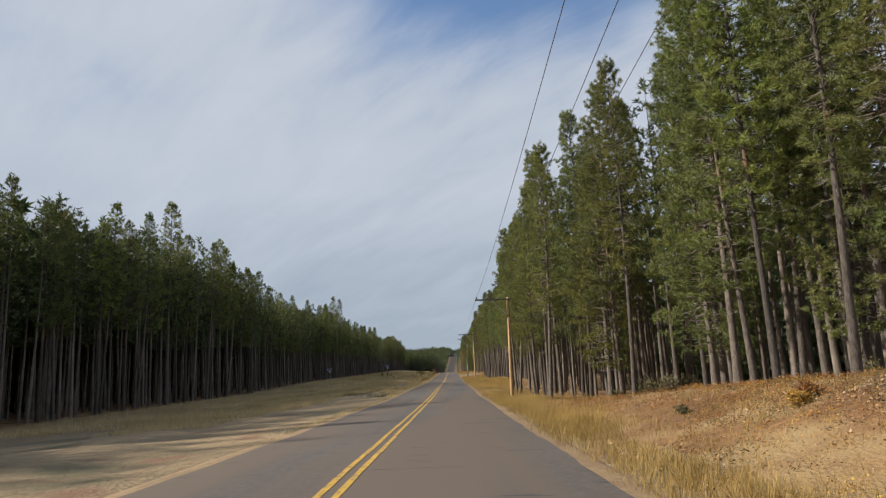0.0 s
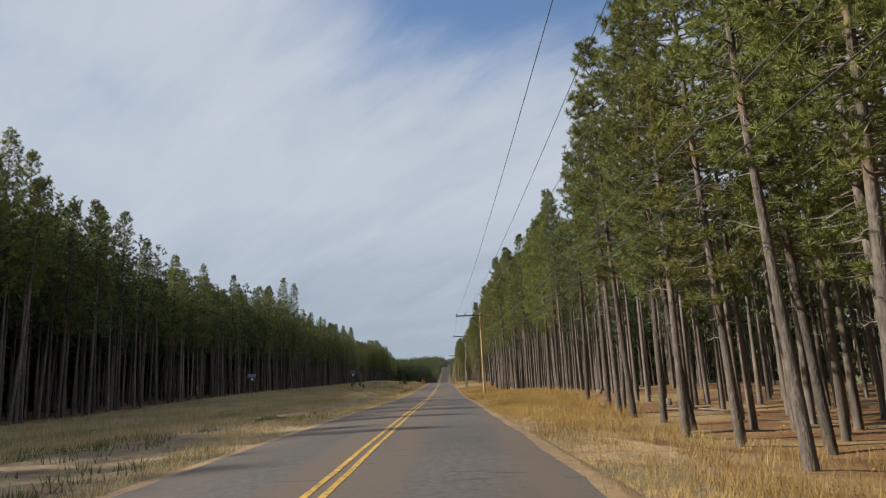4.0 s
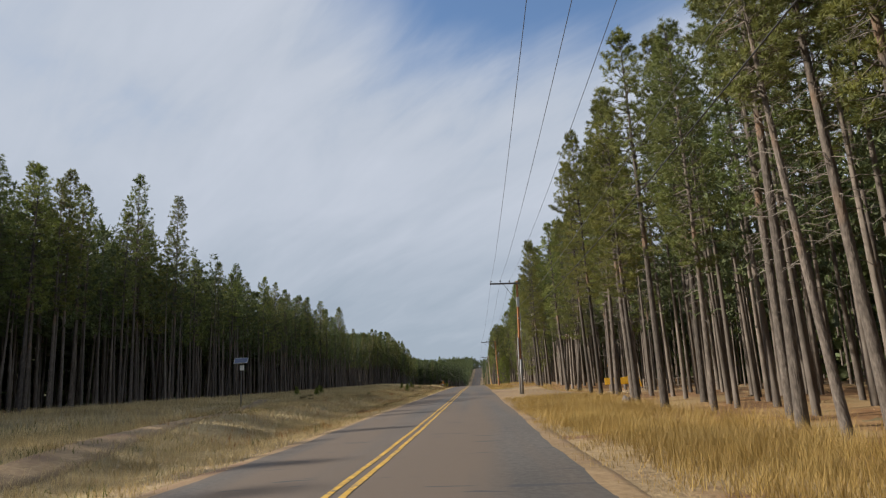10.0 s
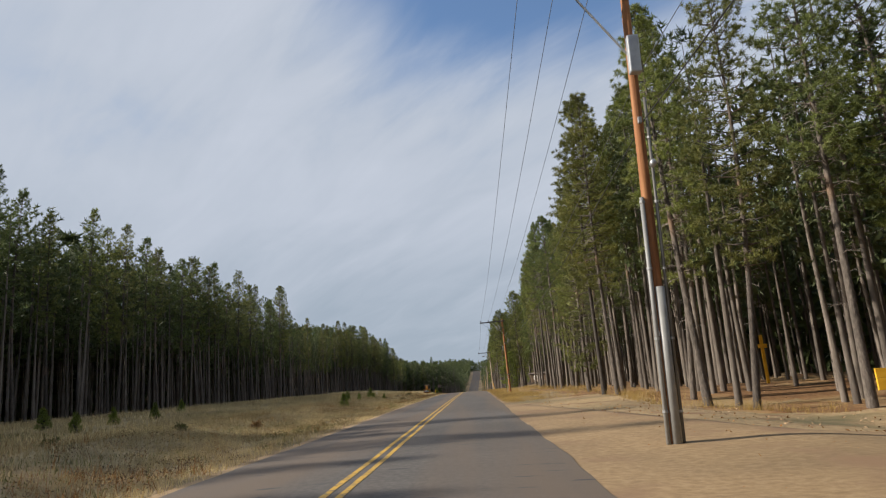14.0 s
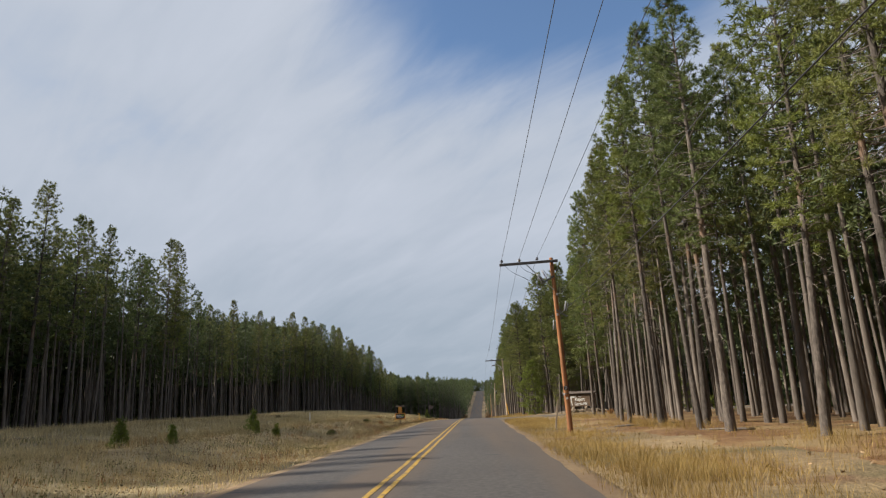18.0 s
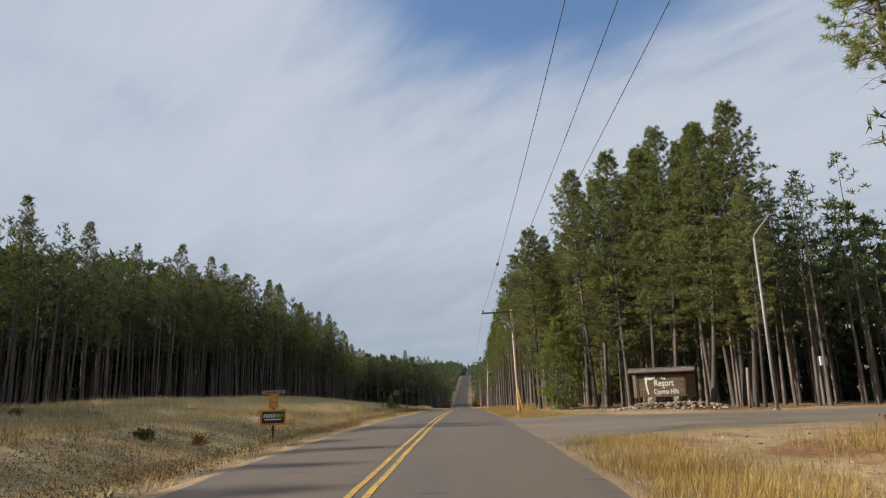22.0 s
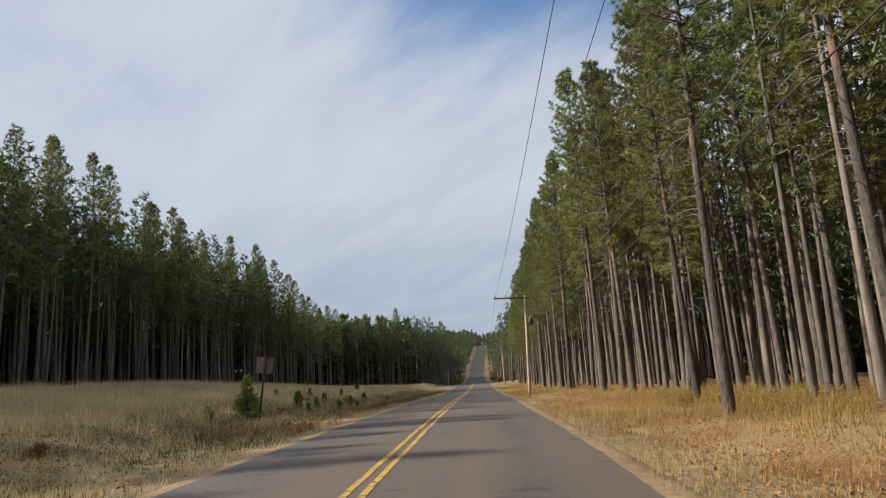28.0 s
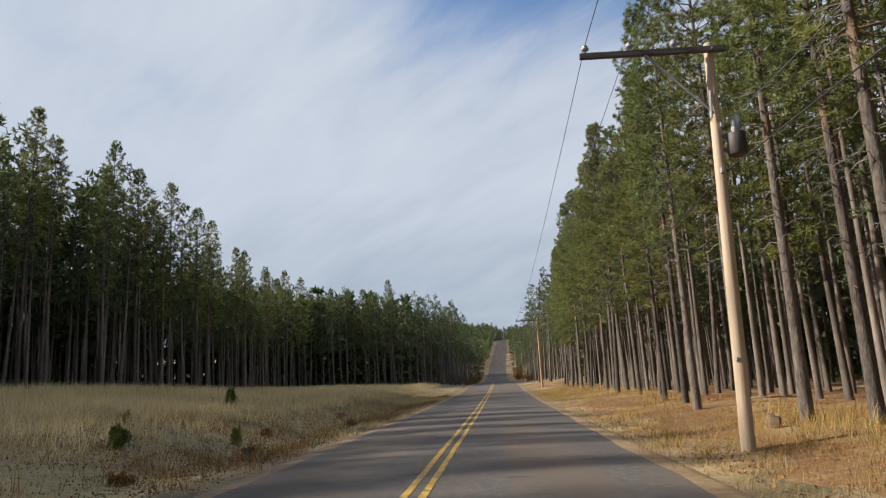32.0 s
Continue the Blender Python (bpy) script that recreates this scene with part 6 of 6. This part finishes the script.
tagged(new("leaf_litter", raw_mesh("leaf_litter", *flakes(crumbs, 0.045, 78), DUST)), "rust-brown needles and leaves along the last verge", "litter", kind="stuff")
bank = random_spots(9000, 3.0, 14, 3, 44, 35, lambda x, y, u: u < 0.15 + 0.75 * patchy(x * 1.8, y * 1.5) ** 2)
grass("bank_grass", "sparse dry grass among the leaves", straws(bank, 0.17, 0.01, 36, 6, 0.16), GRASS)
litter_spots = random_spots(52000, 5.0, 24, 40, 440, 31, lambda x, y, u: off_road(x, y) & (u < 0.32))
tagged(new("leaf_litter", raw_mesh("leaf_litter", *flakes(litter_spots, 0.06, 32), LEAF)), "brown leaf and bark litter under the trees", "litter", kind="stuff")


debris = random_spots(5200, 3.4, 24, 176, 214, 49, lambda x, y, u: (paved(x, y) > 0.3) & (u < 0.15 + 0.85 * patchy(x * 2.5, y * 2.2) ** 3))
tagged(new("driveway_debris", raw_mesh("driveway_debris", *flakes(debris, 0.05, 50), DUST)), "brown twigs and leaves scattered over the sandy driveway", "litter", kind="stuff")


def bush(name, label, x, y, size, seed, mat, category="shrub"):
    """A low bush: short stems and many leaf tufts."""
    r = np.random.default_rng(seed)
    t = thing(name, pose(x, y, ground_at(x, y), 0, 0, r.uniform(0, 360)), label, category, "shrubs along the road")
    stems, at, way = [], [], []
    for k in range(int(10 + 10 * size)):
        a, b = r.uniform(0, 6.28), r.uniform(0.2, 1.2)
        d = np.array([math.cos(a) * math.sin(b), math.sin(a) * math.sin(b), math.cos(b)])
        ln = size * r.uniform(0.6, 1.05)
        stems.append(tube_arrays([(0, 0, -0.05), d * ln * 0.5, d * ln], [0.02, 0.013, 0.004], 3))
        s = r.uniform(0.35, 1.0, (16, 1))
        at.append(d * ln * s + r.normal(0, 0.12 * size, (16, 3))); way.append(np.repeat(d[None], 16, 0))
    part("stems", raw_mesh("stems", *join(stems), DRY_TWIG), None, t)
    part("foliage", raw_mesh("foliage", *spikes(np.concatenate(at), np.concatenate(way), 6, 0.06 * size + 0.04, 0.025 + 0.012 * size, r), mat), None, t)


def sapling(x, y, height, seed):
    (tv, tf), (cv, cf), _ = pine(seed, height=height, bare=0.04, spread=height * (0.3 if height < 0.7 else 0.38), whorl=0.06 + 0.045 * height, per=7, clumps=8, count=18, length=0.05 + 0.045 * min(height, 2.0), width=0.016, girth=0.03 + 0.01 * height, ragged=0.1, cone=True)
    t = thing("young_pine", pose(x, y, ground_at(x, y)), "small young pine growing in the grass", "young tree", "saplings in the meadow")
    part("trunk", raw_mesh("trunk", tv, tf, BARK, True), None, t)
    part("crown", raw_mesh("crown", cv, cf, SAPLING), None, t)


for k, (x, y, h) in enumerate(((-9.97, 351.0, 1.75), (-14.0, 398.0, 0.95), (-12.8, 257.4, 1.1), (-12.2, 256.2, 0.6), (-10.8, 255.3, 0.55), (-22.0, 208.0, 1.0), (-24.3, 229.3, 0.9), (-20.5, 212.0, 0.8), (-19.0, 206.0, 0.8), (-21.5, 219.0, 0.9), (-12.0, 366.5, 0.55), (-10.6, 361.0, 0.8), (-14.0, 368.0, 0.6), (-11.6, 378.0, 0.6), (-9.3, 358.6, 0.4), (-10.1, 363.4, 0.5), (-9.0, 365.2, 0.45), (-11.0, 369.4, 0.55), (-9.7, 372.2, 0.4), (-8.6, 369.0, 0.35), (-12.6, 371.6, 0.6), (-10.4, 382.0, 0.5), (-9.0, 386.4, 0.45), (-11.8, 357.0, 0.5), (-10.8, 349.0, 0.45), (-13.0, 243.5, 0.9), (-12.2, 246.0, 0.6), (-10.5, 229.0, 1.0), (17.0, 277.0, 4.2), (19.5, 274.0, 2.6), (15.2, 281.0, 1.4))):
    sapling(x, y, h, 400 + k)
WORDS = {GREEN_WEED: "low green shrub in the grass", DUST: "low reddish-brown shrub in the grass", SHRUB: "dense olive-brown shrub at the wood's edge", GOLD_LEAF: "small golden-leaved shrub among dry weeds"}
for k, (x, y, s, m) in enumerate(((9.4, 32.4, 1.0, SHRUB), (10.8, 33.6, 1.15, SHRUB), (12.2, 35.4, 1.2, SHRUB), (8.2, 33.8, 0.5, SHRUB), (9.8, 27.0, 0.35, GOLD_LEAF), (6.4, 344.4, 0.4, DUST), (7.3, 343.4, 0.42, GOLD_LEAF), (6.4, 12.4, 0.3, GOLD_LEAF), (6.9, 12.9, 0.34, DUST), (5.6, 16.6, 0.26, SHRUB), (12.5, 20.0, 0.7, SHRUB), (-9.3, 262.0, 0.41, GREEN_WEED), (-10.5, 283.0, 0.48, GREEN_WEED), (-9.4, 284.5, 0.41, DUST), (-11.8, 300.0, 0.41, DUST), (-13.5, 320.0, 0.48, DUST), (-12.0, 325.0, 0.41, GREEN_WEED), (-14.5, 329.0, 0.48, GREEN_WEED), (-9.5, 371.0, 0.48, DUST), (-10.8, 383.0, 0.41, GREEN_WEED), (-12.0, 202.0, 0.41, GREEN_WEED), (-14.5, 197.0, 0.48, GREEN_WEED), (-10.0, 205.5, 0.41, DUST), (13.6, 279.6, 0.9, GREEN_WEED), (16.0, 279.8, 0.8, GREEN_WEED), (12.0, 280.6, 0.5, DUST), (-9.6, 297.7, 0.34, GOLD_LEAF), (-22.5, 294.2, 0.48, SHRUB), (-15.8, 190.0, 0.48, SHRUB), (-17.2, 193.0, 0.54, SHRUB), (-18.0, 199.0, 0.48, GREEN_WEED), (-8.9, 372.6, 0.51, GOLD_LEAF), (-10.4, 374.4, 0.41, GOLD_LEAF), (-8.2, 378.5, 0.34, DUST), (-7.6, 384.0, 0.34, SHRUB), (-9.0, 389.0, 0.41, DUST), (-11.5, 366.0, 0.41, DUST), (-12.6, 386.0, 0.41, GOLD_LEAF), (-8.4, 362.0, 0.34, SHRUB), (-9.9, 356.0, 0.34, DUST), (-7.4, 396.0, 0.37, SHRUB), (-9.2, 401.0, 0.41, DUST), (-13.8, 360.0, 0.34, SHRUB), (-10.2, 338.0, 0.34, DUST), (-8.6, 343.0, 0.31, SHRUB), (-12.4, 334.0, 0.37, GOLD_LEAF), (-7.0, 496.0, 1.3, DUST), (-6.6, 520.0, 1.6, SHRUB), (-7.6, 570.0, 2.4, DUST), (-8.0, 590.0, 2.4, SHRUB), (-8.2, 620.0, 2.4, DUST), (5.2, 492.0, 1.2, DUST), (5.6, 505.0, 1.6, DUST), (5.0, 560.0, 2.6, DUST), (5.6, 575.0, 2.8, DUST), (6.0, 600.0, 2.6, SHRUB), (5.6, 620.0, 2.6, DUST))):
    bush("shrub", WORDS[m], x, y, s, 500 + k, m)

r = random.Random(77)
for x, y, h, rad in ((6.3, 331.2, 0.26, 0.13), (6.6, 326.2, 0.22, 0.15), (8.4, 325.4, 0.28, 0.16), (5.7, 381.5, 0.3, 0.16)):
    s = thing("tree_stump", pose(x, y, ground_at(x, y)), "short sawn tree stump in orange-brown litter", "stump", "stumps at the forest edge")
    part("stump", Geo().tube([(0, 0, -0.1), (0, 0, 0.04), (0, 0, h - 0.01), (0.01, 0, h)], [rad * 1.4, rad * 1.15, rad, rad * 0.95], 10), BROWN_BOARD, s, smooth=True)
    part("cut_face", Geo().tube([(0.01, 0, h), (0.01, 0, h + 0.006)], rad * 0.9, 10), RAIL_WOOD, s, "weathered cut face")
for k in range(26):
    y = r.uniform(50, 420)
    x = right_edge(y) + r.uniform(-0.6, 4.5)
    if float(paved(x, y)) > 0.02 or 274 < y < 306 or 174 < y < 222:
        continue
    if k % 2:
        s = thing("tree_stump", pose(x, y, ground_at(x, y)), "short sawn tree stump in dry grass", "stump", "stumps at the forest edge")
        h, rad = r.uniform(0.15, 0.4), r.uniform(0.12, 0.2)
        part("stump", Geo().tube([(0, 0, -0.1), (0, 0, 0.04), (0, 0, h - 0.01), (0.01, 0, h)], [rad * 1.5, rad * 1.2, rad, rad * 0.95], 10), BARK, s, smooth=True)
        part("cut_face", Geo().tube([(0.01, 0, h), (0.01, 0, h + 0.006)], rad * 0.9, 10), POLE_PALE, s, "pale cut face")
    else:
        ln, a = r.uniform(1.2, 3.5), r.uniform(0, 180)
        dx, dy = math.cos(radians(a)) * ln / 2, math.sin(radians(a)) * ln / 2
        s = thing("fallen_branch", Matrix(), "grey fallen branch on the forest floor", "branch", "fallen branches")
        part("branch", Geo().tube([(x - dx, y - dy, ground_at(x - dx, y - dy) + 0.05), (x, y, ground_at(x, y) + 0.09), (x + dx, y + dy, ground_at(x + dx, y + dy) + 0.05)], [0.05, 0.04, 0.02], 6), DRY_TWIG, s, smooth=True)
